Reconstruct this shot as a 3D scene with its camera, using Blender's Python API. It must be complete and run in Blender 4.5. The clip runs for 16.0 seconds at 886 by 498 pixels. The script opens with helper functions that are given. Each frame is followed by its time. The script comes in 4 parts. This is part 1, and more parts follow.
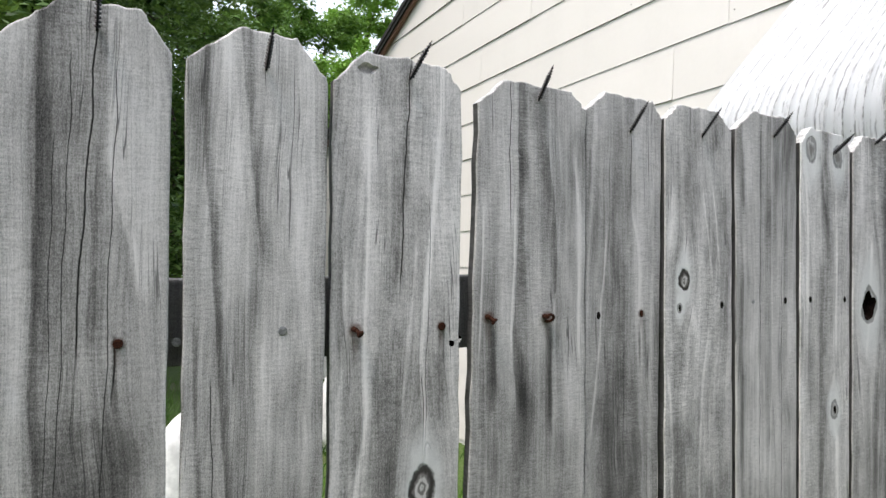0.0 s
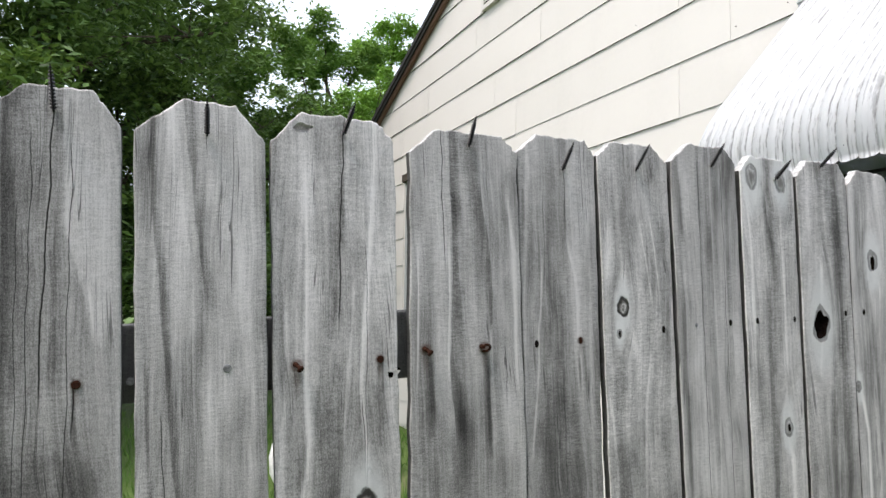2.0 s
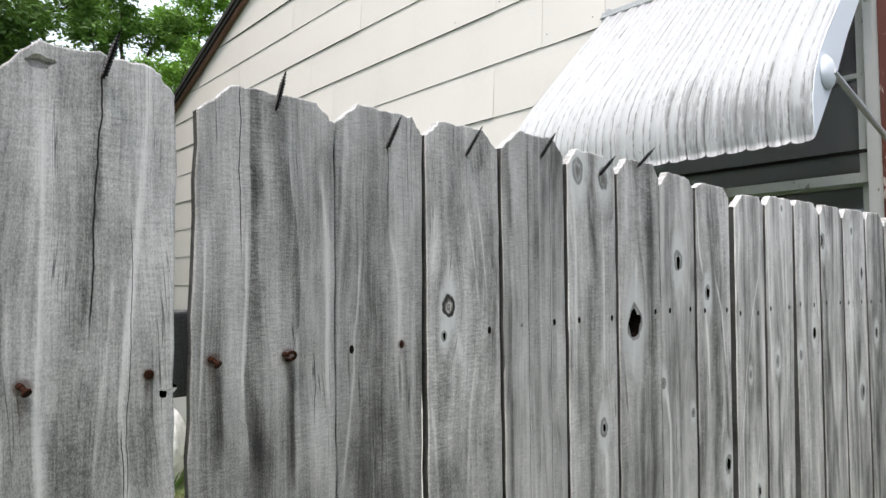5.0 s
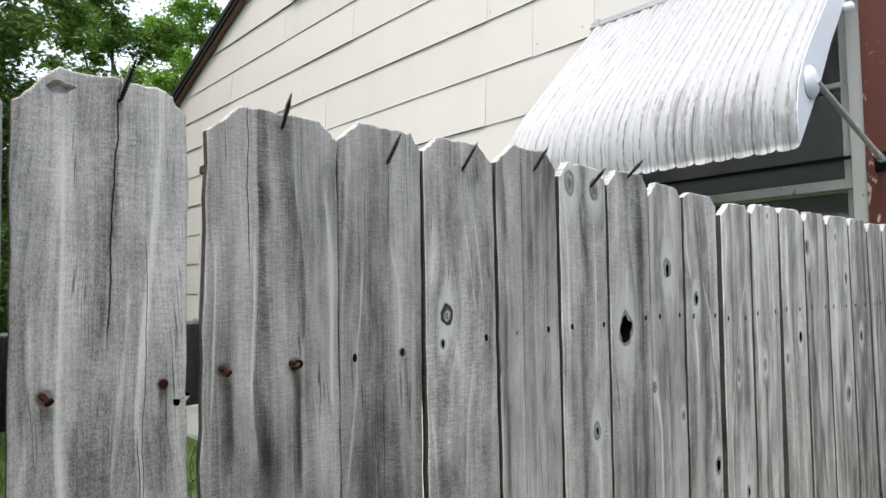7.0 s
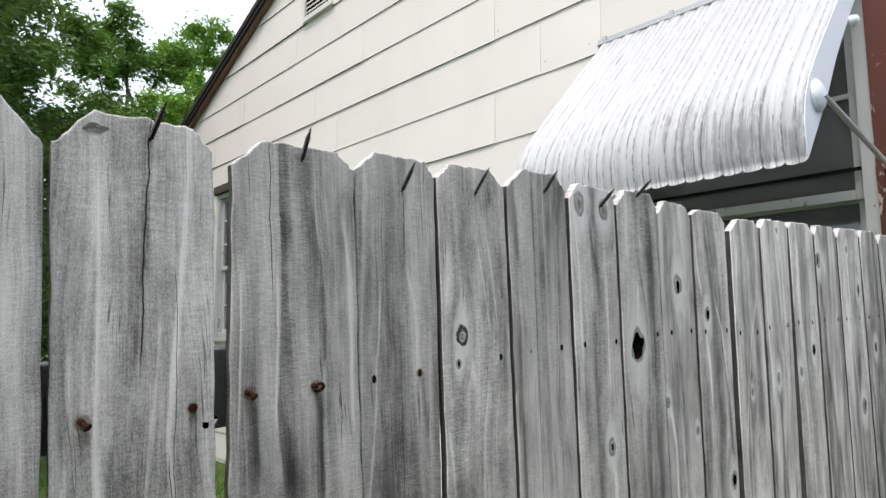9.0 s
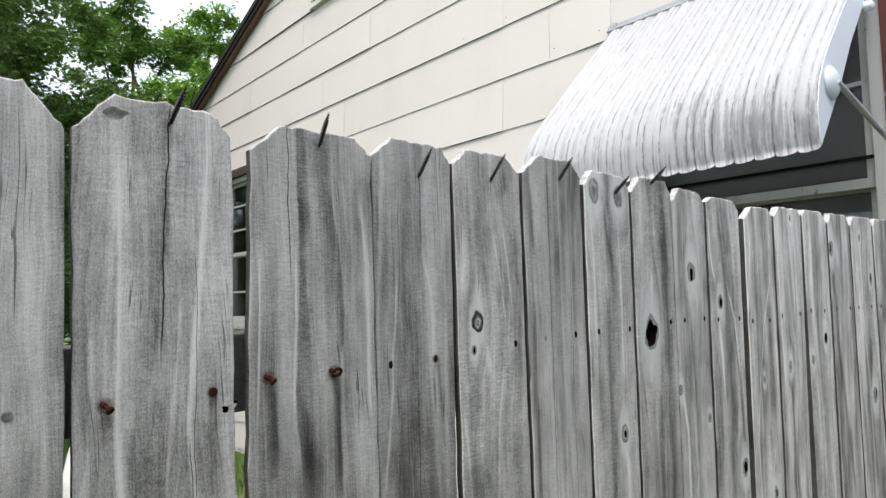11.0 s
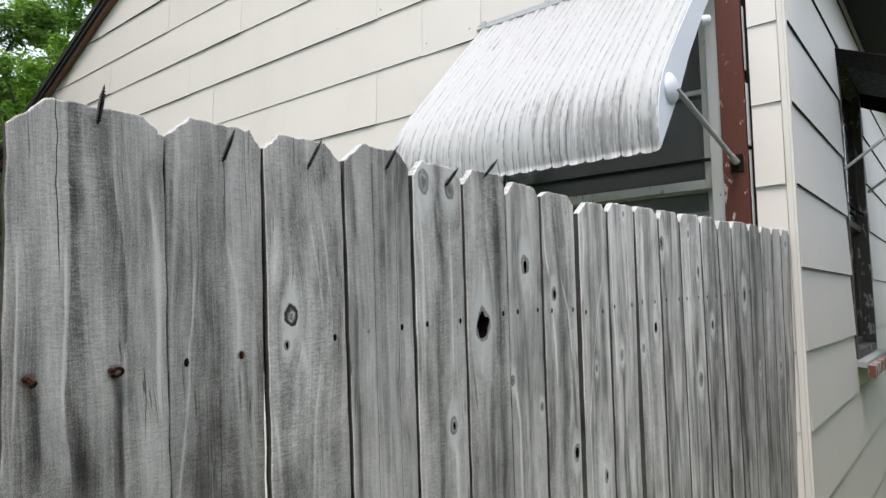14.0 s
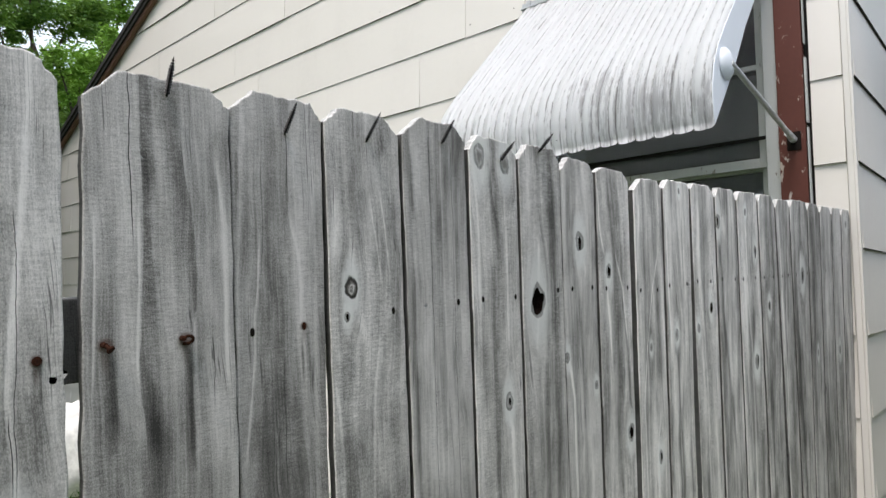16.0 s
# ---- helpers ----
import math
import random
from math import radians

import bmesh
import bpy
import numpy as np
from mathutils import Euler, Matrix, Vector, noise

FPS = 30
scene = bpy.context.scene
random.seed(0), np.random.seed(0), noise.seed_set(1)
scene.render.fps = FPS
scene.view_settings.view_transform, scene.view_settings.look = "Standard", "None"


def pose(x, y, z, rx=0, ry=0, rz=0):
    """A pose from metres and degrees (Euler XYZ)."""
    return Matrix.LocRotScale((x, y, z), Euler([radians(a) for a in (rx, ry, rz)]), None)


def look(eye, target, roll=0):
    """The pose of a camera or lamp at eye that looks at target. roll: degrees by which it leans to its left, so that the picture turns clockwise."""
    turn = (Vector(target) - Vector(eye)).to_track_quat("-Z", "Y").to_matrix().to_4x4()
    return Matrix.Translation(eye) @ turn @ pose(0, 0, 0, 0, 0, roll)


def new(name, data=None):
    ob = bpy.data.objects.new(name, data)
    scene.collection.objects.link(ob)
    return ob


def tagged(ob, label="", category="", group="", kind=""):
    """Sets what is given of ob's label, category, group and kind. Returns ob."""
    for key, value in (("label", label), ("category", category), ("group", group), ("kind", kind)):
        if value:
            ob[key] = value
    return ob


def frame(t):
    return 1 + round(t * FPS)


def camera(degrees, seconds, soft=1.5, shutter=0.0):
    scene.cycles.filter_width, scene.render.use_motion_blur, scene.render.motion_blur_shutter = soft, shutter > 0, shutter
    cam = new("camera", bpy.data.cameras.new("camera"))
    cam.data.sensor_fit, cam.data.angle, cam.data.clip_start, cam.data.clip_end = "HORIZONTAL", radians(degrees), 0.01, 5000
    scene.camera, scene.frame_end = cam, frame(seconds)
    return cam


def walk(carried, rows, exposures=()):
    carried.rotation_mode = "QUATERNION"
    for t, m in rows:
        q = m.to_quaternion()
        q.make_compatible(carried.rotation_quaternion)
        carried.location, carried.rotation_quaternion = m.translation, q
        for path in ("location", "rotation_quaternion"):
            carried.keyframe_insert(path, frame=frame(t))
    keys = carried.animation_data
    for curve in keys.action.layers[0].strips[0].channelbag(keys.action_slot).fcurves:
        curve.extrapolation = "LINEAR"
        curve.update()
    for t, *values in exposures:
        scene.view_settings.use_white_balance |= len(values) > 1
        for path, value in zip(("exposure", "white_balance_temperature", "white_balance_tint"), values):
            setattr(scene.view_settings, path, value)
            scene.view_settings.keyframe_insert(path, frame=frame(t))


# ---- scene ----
EXPOSURES = [(0.0, 0.74, 6570, 16.4), (2.5, 0.71, 6570, 16.4), (4.5, 0.61, 6570, 15.5), (9.0, 0.56, 6570, 15.5), (12.5, 0.52, 6570, 15.5), (14.5, 0.43, 6570, 14.7), (16.0, 0.47, 6570, 14.7)]
cam = camera(68.69, 17.5)
# seconds, eye (m), turn (degrees)
ROWS = [
    (0, 0.1139, -0.0518, 1.5344, 93.086, -2.411, -28.687),
    (0.5, 0.1309, -0.1411, 1.5198, 92.873, 0.490, -22.803),
    (1, 0.1411, -0.1557, 1.5290, 92.767, 0.741, -23.140),
    (1.5, 0.1633, -0.1644, 1.5435, 94.096, -0.893, -24.678),
    (2, 0.1968, -0.1750, 1.5557, 94.927, -0.635, -25.621),
    (2.5, 0.2206, -0.1810, 1.5603, 94.696, -0.348, -26.627),
    (3, 0.2503, -0.1785, 1.5658, 95.135, -0.374, -30.026),
    (3.5, 0.2830, -0.1069, 1.5696, 94.865, 0.261, -37.991),
    (4, 0.3066, -0.0584, 1.5720, 94.580, -0.947, -43.034),
    (4.5, 0.2903, -0.0424, 1.5725, 94.935, -1.835, -43.973),
    (5, 0.2725, -0.0508, 1.5636, 94.518, -0.903, -42.116),
    (7.5, 0.2327, -0.0771, 1.5681, 95.202, -0.309, -42.817),
    (8, 0.2207, -0.0851, 1.5687, 95.369, -0.156, -42.384),
    (8.5, 0.2123, -0.0953, 1.5791, 95.913, 0.197, -41.686),
    (9, 0.2170, -0.0942, 1.5762, 96.427, 0.516, -41.598),
    (9.5, 0.2092, -0.0815, 1.5728, 96.022, 0.302, -41.828),
    (12, 0.2056, -0.0862, 1.5762, 95.298, 0.402, -40.864),
    (12.5, 0.2230, -0.1003, 1.5779, 95.347, 0.407, -41.923),
    (13, 0.2587, -0.1156, 1.5756, 95.517, 0.458, -46.250),
    (13.5, 0.2812, -0.1254, 1.5729, 95.338, 0.940, -49.124),
    (14, 0.3021, -0.1357, 1.5680, 94.897, 0.858, -51.041),
    (14.5, 0.3100, -0.1382, 1.5632, 94.551, 1.238, -50.613),
    (15, 0.3133, -0.1409, 1.5620, 94.697, 1.500, -50.316),
    (15.5, 0.3081, -0.1345, 1.5632, 94.833, 1.508, -49.950),
    (16, 0.2884, -0.1097, 1.5491, 93.729, 0.716, -47.555),
]
walk(cam, [(t, pose(x, y, z, rx, ry, rz)) for t, x, y, z, rx, ry, rz in ROWS], EXPOSURES)

# ---------------------------------------------------------------- light
world = bpy.data.worlds.new("sky")
scene.world = world
world.use_nodes = True
wn = world.node_tree
sky = wn.nodes.new("ShaderNodeTexSky")
sky.sky_type = "NISHITA"
sky.sun_disc = False
sky.sun_elevation = radians(65)
sky.sun_rotation = radians(-105.4)
sky.air_density, sky.dust_density, sky.ozone_density = 1.0, 3.0, 1.0
haze = wn.nodes.new("ShaderNodeMix")      # thin bright haze over the whole sky
haze.data_type = "RGBA"
haze.inputs[0].default_value = 0.6
haze.inputs[7].default_value = (8.6, 9.8, 10.5, 1.0)
wn.links.new(sky.outputs[0], haze.inputs[6])
wn.links.new(haze.outputs[2], wn.nodes["Background"].inputs[0])
wn.nodes["Background"].inputs[1].default_value = 0.15
sun = new("sun", bpy.data.lights.new("sun", "SUN"))
sun.data.energy = 2.2
sun.data.angle = radians(22)
sun.data.color = (1.0, 0.95, 0.88)
SUN_TO = Vector((0.40, 0.11, -0.90))
sun.matrix_world = look((0, 0, 30), Vector((0, 0, 30)) + SUN_TO)


# ---------------------------------------------------------------- node helpers
class Nodes:
    """A material and short words to wire it."""

    def __init__(self, name):
        self.mat = bpy.data.materials.new(name)
        self.mat.use_nodes = True
        self.tree = self.mat.node_tree
        self.bsdf = self.tree.nodes["Principled BSDF"]
        self.tc = None

    def put(self, socket, v):
        if isinstance(v, (int, float)):
            socket.default_value = v
        elif isinstance(v, (tuple, list)):
            socket.default_value = (*v, 1.0) if len(v) == 3 and len(socket.default_value) == 4 else v
        else:
            self.tree.links.new(v, socket)

    def node(self, kind, *ins, **sets):
        n = self.tree.nodes.new("ShaderNode" + kind)
        if "op" in sets:
            n.operation = sets["op"]
        for i, v in enumerate(ins):
            if v is not None:
                self.put(n.inputs[i], v)
        return n

    def m(self, op, a, b=0.0, c=0.0):
        n = self.tree.nodes.new("ShaderNodeMath")
        n.operation = op
        for i, v in enumerate((a, b, c)):
            self.put(n.inputs[i], v)
        return n.outputs[0]

    def add(self, a, b):
        return self.m("ADD", a, b)

    def sub(self, a, b):
        return self.m("SUBTRACT", a, b)

    def mul(self, a, b):
        return self.m("MULTIPLY", a, b)

    def step(self, v, lo, hi):
        """0 below lo, 1 above hi, smooth between; lo may be the larger."""
        n = self.tree.nodes.new("ShaderNodeMapRange")
        n.interpolation_type = "SMOOTHSTEP"
        flip = lo > hi
        self.put(n.inputs[0], v)
        n.inputs[1].default_value, n.inputs[2].default_value = (hi, lo) if flip else (lo, hi)
        n.inputs[3].default_value, n.inputs[4].default_value = (1.0, 0.0) if flip else (0.0, 1.0)
        return n.outputs[0]

    def coords(self):
        if self.tc is None:
            self.tc = self.tree.nodes.new("ShaderNodeTexCoord")
        return self.tc.outputs["Object"]

    def xyz(self):
        n = self.node("SeparateXYZ", self.coords())
        return n.outputs[0], n.outputs[1], n.outputs[2]

    def vec(self, x, y, z):
        return self.node("CombineXYZ", x, y, z).outputs[0]

    def noise(self, v, scale=1.0, detail=2.0, rough=0.5):
        n = self.tree.nodes.new("ShaderNodeTexNoise")
        self.put(n.inputs["Vector"], v)
        n.inputs["Scale"].default_value = scale
        n.inputs["Detail"].default_value = detail
        n.inputs["Roughness"].default_value = rough
        return n.outputs[0]

    def scaled(self, sx, sy, sz, off=(0, 0, 0)):
        n = self.tree.nodes.new("ShaderNodeMapping")
        self.put(n.inputs[0], self.coords())
        n.inputs["Location"].default_value = off
        n.inputs["Scale"].default_value = (sx, sy, sz)
        return n.outputs[0]

    def mix(self, f, a, b):
        n = self.tree.nodes.new("ShaderNodeMix")
        n.data_type = "RGBA"
        self.put(n.inputs[0], f)
        self.put(n.inputs[6], a)
        self.put(n.inputs[7], b)
        return n.outputs[2]

    def ramp(self, v, *stops):
        n = self.tree.nodes.new("ShaderNodeValToRGB")
        self.put(n.inputs[0], v)
        el = n.color_ramp.elements
        while len(el) < len(stops):
            el.new(0.5)
        for e, (at, col) in zip(el, stops):
            e.position, e.color = at, (*col, 1.0)
        return n.outputs[0]

    def random(self):
        return self.tree.nodes.new("ShaderNodeObjectInfo").outputs["Random"]

    def bump(self, h, strength=0.4, dist=0.002):
        n = self.tree.nodes.new("ShaderNodeBump")
        n.inputs["Strength"].default_value = strength
        n.inputs["Distance"].default_value = dist
        self.put(n.inputs["Height"], h)
        self.put(self.bsdf.inputs["Normal"], n.outputs[0])

    def finish(self, color, rough=0.7, metal=0.0, spec=0.5):
        self.put(self.bsdf.inputs["Base Color"], color)
        self.put(self.bsdf.inputs["Roughness"], rough)
        self.put(self.bsdf.inputs["Metallic"], metal)
        self.put(self.bsdf.inputs["Specular IOR Level"], spec)
        return self.mat


def weathered_wood(name, seed, tone=1.0, knots=(), cracks=(), dark_runs=(), contrast=1.0, rust=(), lines=()):
    """Grey sun-bleached pine. All places in the board's own metres: x across from its left edge, z from the nail line.
    knots (x, z, r, dark); cracks (x, z low, z high, slope, width); dark runs, nail stains and darker lower ends (x, z
    top, length, half width, amount);
    lines (amount, left fade, right fade, (x, z), ...) rising along the board."""
    n = Nodes(name)
    x, y, z = n.xyz()
    # the grain flows round the knots
    gx = x
    for kx, kz, r, dark in knots:
        dx, dz = n.sub(x, kx), n.mul(n.sub(z, kz), 0.3)
        d2 = n.add(n.mul(dx, dx), n.mul(dz, dz))
        big = (r * 1.7) ** 2
        gx = n.sub(gx, n.mul(dx, n.m("DIVIDE", big, n.add(d2, big * 0.5))))
    drift = n.noise(n.vec(n.mul(x, 6.0), seed * 3.1, n.mul(z, 2.2)), 1.0, 3)
    gx = n.add(gx, n.mul(n.sub(drift, 0.5), 0.055))
    broad = n.noise(n.vec(n.mul(gx, 40.0), seed * 7.7, n.mul(z, 1.3)), 1.0, 2, 0.55)
    mid = n.noise(n.vec(n.mul(gx, 135.0), seed * 5.3, n.mul(z, 3.0)), 1.0, 2, 0.6)
    fine = n.noise(n.vec(n.mul(gx, 520.0), seed * 2.9, n.mul(z, 15.0)), 1.0, 3, 0.7)
    saw = n.noise(n.vec(n.mul(x, 75.0), seed, n.mul(z, 430.0)), 1.0, 3, 0.7)
    grit = n.noise(n.vec(n.mul(x, 900.0), seed, n.mul(z, 420.0)), 1.0, 2, 0.7)
    zone = n.noise(n.vec(n.mul(gx, 17.0), seed * 8.3, n.mul(z, 0.9)), 1.0, 2, 0.5)
    patch = n.noise(n.vec(n.mul(x, 12.0), seed * 1.7, n.mul(z, 5.0)), 1.0, 3, 0.6)
    v = n.add(n.mul(n.sub(broad, 0.5), 0.40 * contrast), n.mul(n.sub(mid, 0.5), 0.24 * contrast))
    v = n.add(v, n.mul(n.sub(zone, 0.5), 0.42 * contrast))
    v = n.add(v, n.mul(n.sub(fine, 0.5), 0.46))
    v = n.add(v, n.mul(n.sub(grit, 0.5), 0.70))
    v = n.add(v, n.mul(n.sub(saw, 0.5), n.add(0.22, n.mul(n.step(patch, 0.40, 0.66), 0.42))))
    v = n.add(v, n.mul(n.sub(patch, 0.5), 0.62))
    cloud = n.noise(n.vec(n.mul(gx, 34.0), seed * 9.1, n.mul(z, 9.0)), 1.0, 3, 0.55)
    v = n.add(v, n.mul(n.sub(cloud, 0.5), 0.50))
    v = n.add(v, 0.54)
    for amount, left, right, *pts in lines:
        at = pts[0][0]
        for (x0, z0), (x1, z1) in zip(pts, pts[1:]):
            seg = n.tree.nodes.new("ShaderNodeMapRange")
            n.put(seg.inputs[0], z)
            for k, q in enumerate((z0, z1, 0.0, x1 - x0)):
                seg.inputs[k + 1].default_value = q
            at = n.add(at, seg.outputs[0])
        d = n.add(n.sub(x, at), n.add(n.mul(n.sub(mid, 0.5), min(0.006, left + right)), n.mul(n.sub(cloud, 0.5), min(0.012, (left + right) * 0.5))))
        k = n.mul(n.step(d, -left, 0.0), n.step(d, right, right * 0.1))
        if pts[-1][1] < 0.26:
            k = n.mul(k, n.step(n.add(z, n.mul(n.sub(cloud, 0.5), 0.05)), pts[-1][1] + 0.02, pts[-1][1] - 0.03))
        if pts[0][1] > -0.14 - 0.11 * max(0.0, pts[0][0]) or pts[0][1] > -0.17:
            k = n.mul(k, n.step(n.add(z, n.mul(n.sub(cloud, 0.5), 0.05)), pts[0][1] - 0.02, pts[0][1] + 0.03))
        v = n.sub(v, n.mul(k, amount * 1.4))
    for sx, sz, length, half, amount in dark_runs:
        c = n.m("ABSOLUTE", n.sub(n.add(x, n.mul(n.sub(mid, 0.5), 0.004)), sx))
        top = max(0.004, half * 1.3)
        down = n.mul(n.step(z, sz - length, sz - length * 0.35), n.step(n.add(z, n.mul(n.sub(patch, 0.5), half * 3.0)), sz + top, sz - top))
        v = n.sub(v, n.mul(n.mul(n.step(c, half, half * 0.3), down), amount))
    col = n.ramp(v, (0.0, (0.05, 0.048, 0.046)), (0.28, (0.192, 0.185, 0.177)), (0.52, (0.430, 0.416, 0.400)), (0.78, (0.690, 0.664, 0.644)), (1.0, (0.82, 0.79, 0.77)))
    warm = n.noise(n.vec(n.mul(x, 9.0), seed * 0.9, n.mul(z, 3.0)), 1.0, 2)
    col = n.mix(n.mul(n.step(warm, 0.5, 0.8), 0.15), col, (0.28, 0.268, 0.248))
    height = n.add(n.mul(fine, 0.7), n.add(n.mul(mid, 0.35), n.mul(saw, 0.25)))
    # short checks along the grain
    chk = n.noise(n.vec(n.mul(gx, 210.0), seed * 11.0, n.mul(z, 3.2)), 1.0, 1)
    where = n.noise(n.vec(n.mul(x, 30.0), seed * 4.0, n.mul(z, 5.0)), 1.0, 1)
    thin = n.mul(n.step(n.m("ABSOLUTE", n.sub(chk, 0.5)), 0.022, 0.006), n.step(where, 0.55, 0.66))
    col = n.mix(n.mul(thin, 0.75), col, (0.045, 0.043, 0.042))
    height = n.sub(height, n.mul(thin, 0.8))
    # scratches, paler than the rest
    scr = n.noise(n.vec(n.add(n.mul(x, 40.0), n.mul(z, 55.0)), seed * 6.0, n.mul(z, 9.0)), 1.0, 1)
    sw = n.mul(n.step(n.m("ABSOLUTE", n.sub(scr, 0.5)), 0.007, 0.002), n.step(patch, 0.55, 0.66))
    col = n.mix(n.mul(sw, 0.5), col, (0.55, 0.55, 0.54))
    for cx, z0, z1, slope, width in cracks:
        wob = n.mul(n.sub(n.noise(n.vec(seed, 0.0, n.mul(z, 16.0)), 1.0, 3), 0.5), 0.010)
        line = n.add(n.add(cx, n.mul(n.sub(z, z1), slope)), wob)
        d = n.m("ABSOLUTE", n.sub(x, line))
        on = n.mul(n.step(z, z0, z0 + 0.05), n.step(z, z1 + 0.01, z1 - 0.01))
        k = n.mul(n.step(d, width, width * 0.35), on)
        col = n.mix(k, col, (0.018, 0.017, 0.016))
        height = n.sub(height, n.mul(k, 2.0))
    for kx, kz, r, dark in knots:
        dx, dz = n.sub(x, kx), n.sub(z, kz)
        wobble = n.mul(n.sub(n.noise(n.vec(n.mul(x, 0.75 / r), seed + kx, n.mul(z, 0.55 / r)), 1.0, 3, 0.6), 0.5), r * 1.1)
        d = n.add(n.m("SQRT", n.add(n.mul(dx, dx), n.mul(n.mul(dz, dz), 0.42))), wobble)
        flame = n.add(n.m("SQRT", n.add(n.mul(dx, dx), n.mul(n.mul(dz, dz), 0.16))), n.mul(wobble, 1.3))
        halo = n.mul(n.step(flame, r * 2.5, r * 1.0), n.step(mid, 0.1, 0.5))
        low = n.mul(n.step(n.m("ABSOLUTE", dx), r * 1.1, r * 0.2), n.mul(n.step(dz, -r * 6.5, -r * 1.5), n.step(dz, r * 0.6, -r * 0.4)))
        col = n.mix(n.mul(n.m("MAXIMUM", halo, low), 0.80), col, (0.70, 0.70, 0.685))
        ringed = dark == 0.0
        rings = n.m("SINE", n.mul(d, 5.5 / (r * 0.34)))
        inner = n.mix(n.step(n.add(rings, n.mul(n.sub(fine, 0.5), 4.0)), -0.6, 1.0), (0.10, 0.09, 0.08), (0.52, 0.50, 0.48))
        soft = n.mix(0.72 + 0.25 * dark, col, (0.05, 0.04, 0.033))
        edge = n.mul(n.mul(n.step(d, r * (1.25 if ringed else 1.12), r * 1.02), n.step(d, r * 0.62, r * 0.82)), n.step(mid, 0.0, 0.20) if ringed else n.step(mid, 0.25, 0.5))
        if ringed:
            col = n.mix(n.mul(n.step(d, r * 1.0, r * 0.85), 0.85), col, inner)
        else:
            col = n.mix(n.mul(n.step(n.add(d, n.mul(n.sub(fine, 0.5), r * 1.1)), r * 1.15, r * 0.25), 0.85), col, soft)
        col = n.mix(n.mul(edge, 0.95 if ringed else 0.55), col, (0.02, 0.017, 0.014))
        height = n.sub(height, n.mul(edge, 1.2))
    for rx, rz, rr in rust:
        dx, dz = n.sub(x, rx), n.sub(z, rz)
        run = n.mul(n.step(n.m("ABSOLUTE", dx), rr * 0.75, rr * 0.2), n.mul(n.step(dz, -rr * 5.0, -rr * 1.0), n.step(dz, rr * 0.3, -rr * 0.3)))
        ring = n.step(n.m("SQRT", n.add(n.mul(dx, dx), n.mul(dz, dz))), rr * 1.25, rr * 0.6)
        col = n.mix(n.mul(n.m("MAXIMUM", ring, n.mul(run, 0.6)), n.add(0.35, n.mul(fine, 0.6))), col, (0.085, 0.040, 0.022))
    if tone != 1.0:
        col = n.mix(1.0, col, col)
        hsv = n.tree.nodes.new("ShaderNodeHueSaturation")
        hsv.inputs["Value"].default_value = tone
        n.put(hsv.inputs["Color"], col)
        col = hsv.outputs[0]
    n.bump(height, 0.55, 0.0016)
    return n.finish(col, 0.82, 0.0, 0.25)


def painted(name, base, grime=0.25, scale=6.0, rough=0.6, peel=0.0, under=(0.2, 0.17, 0.14), streak=True):
    """House paint over board: dirt in runs, faint brush relief, and where it has peeled the board under it."""
    n = Nodes(name)
    big = n.noise(n.scaled(scale, scale, scale * (0.25 if streak else 1.0)), 1.0, 4, 0.6)
    small = n.noise(n.scaled(scale * 14, scale * 14, scale * 14), 1.0, 3, 0.6)
    rnd = n.random()
    shade = n.add(n.mul(n.sub(big, 0.5), grime), n.add(n.mul(n.sub(small, 0.5), grime * 0.35), n.mul(n.sub(rnd, 0.5), grime * 0.25)))
    dirty = tuple(c * 0.55 for c in base)
    col = n.mix(n.step(shade, -0.02, 0.25), base, dirty)
    h = small
    if peel > 0.0:
        p = n.noise(n.scaled(22, 22, 9), 1.0, 5, 0.65)
        k = n.step(p, 1.0 - peel - 0.02, 1.0 - peel + 0.02)
        col = n.mix(k, col, under)
        h = n.sub(h, n.mul(k, 2.0))
    n.bump(h, 0.25, 0.0015)
    return n.finish(col, rough, 0.0, 0.35)


def metal_paint(name, base, chips=0.30, start=0.0, rib=0.0):
    """Chalky white enamel on bent aluminium, worn to grey along the ribs, with broken darker lines in the grooves."""
    n = Nodes(name)
    x, y, z = n.xyz()
    run = n.noise(n.scaled(70, 3.0, 3.0), 1.0, 4, 0.7)
    spot = n.noise(n.scaled(170, 26, 26), 1.0, 3, 0.65)
    fld = n.noise(n.scaled(4, 3, 3), 1.0, 2)
    wear = n.add(n.mul(run, 0.62), n.add(n.mul(spot, 0.28), n.mul(fld, 0.3)))
    if rib:
        f = n.m("FRACT", n.m("DIVIDE", n.sub(x, start), rib))
        groove = n.m("MAXIMUM", n.step(n.m("ABSOLUTE", n.sub(f, 0.5)), 0.43, 0.488), n.mul(n.step(n.m("ABSOLUTE", n.sub(f, 0.333)), 0.06, 0.02), 0.8))
        wear = n.add(wear, n.add(n.mul(groove, 0.05), n.mul(n.step(z, 2.60, 2.22), 0.125)))
    k = n.step(wear, 0.93 - chips, 1.03 - chips)
    col = n.mix(n.mul(k, 0.6), base, (0.36, 0.36, 0.365))
    if rib:
        col = n.mix(n.mul(groove, n.mul(n.step(n.add(n.mul(spot, 0.5), n.mul(run, 0.5)), 0.44, 0.58), 0.72)), col, (0.17, 0.168, 0.165))
    n.bump(n.sub(spot, k), 0.15, 0.001)
    return n.finish(col, 0.5, 0.0, 0.35)


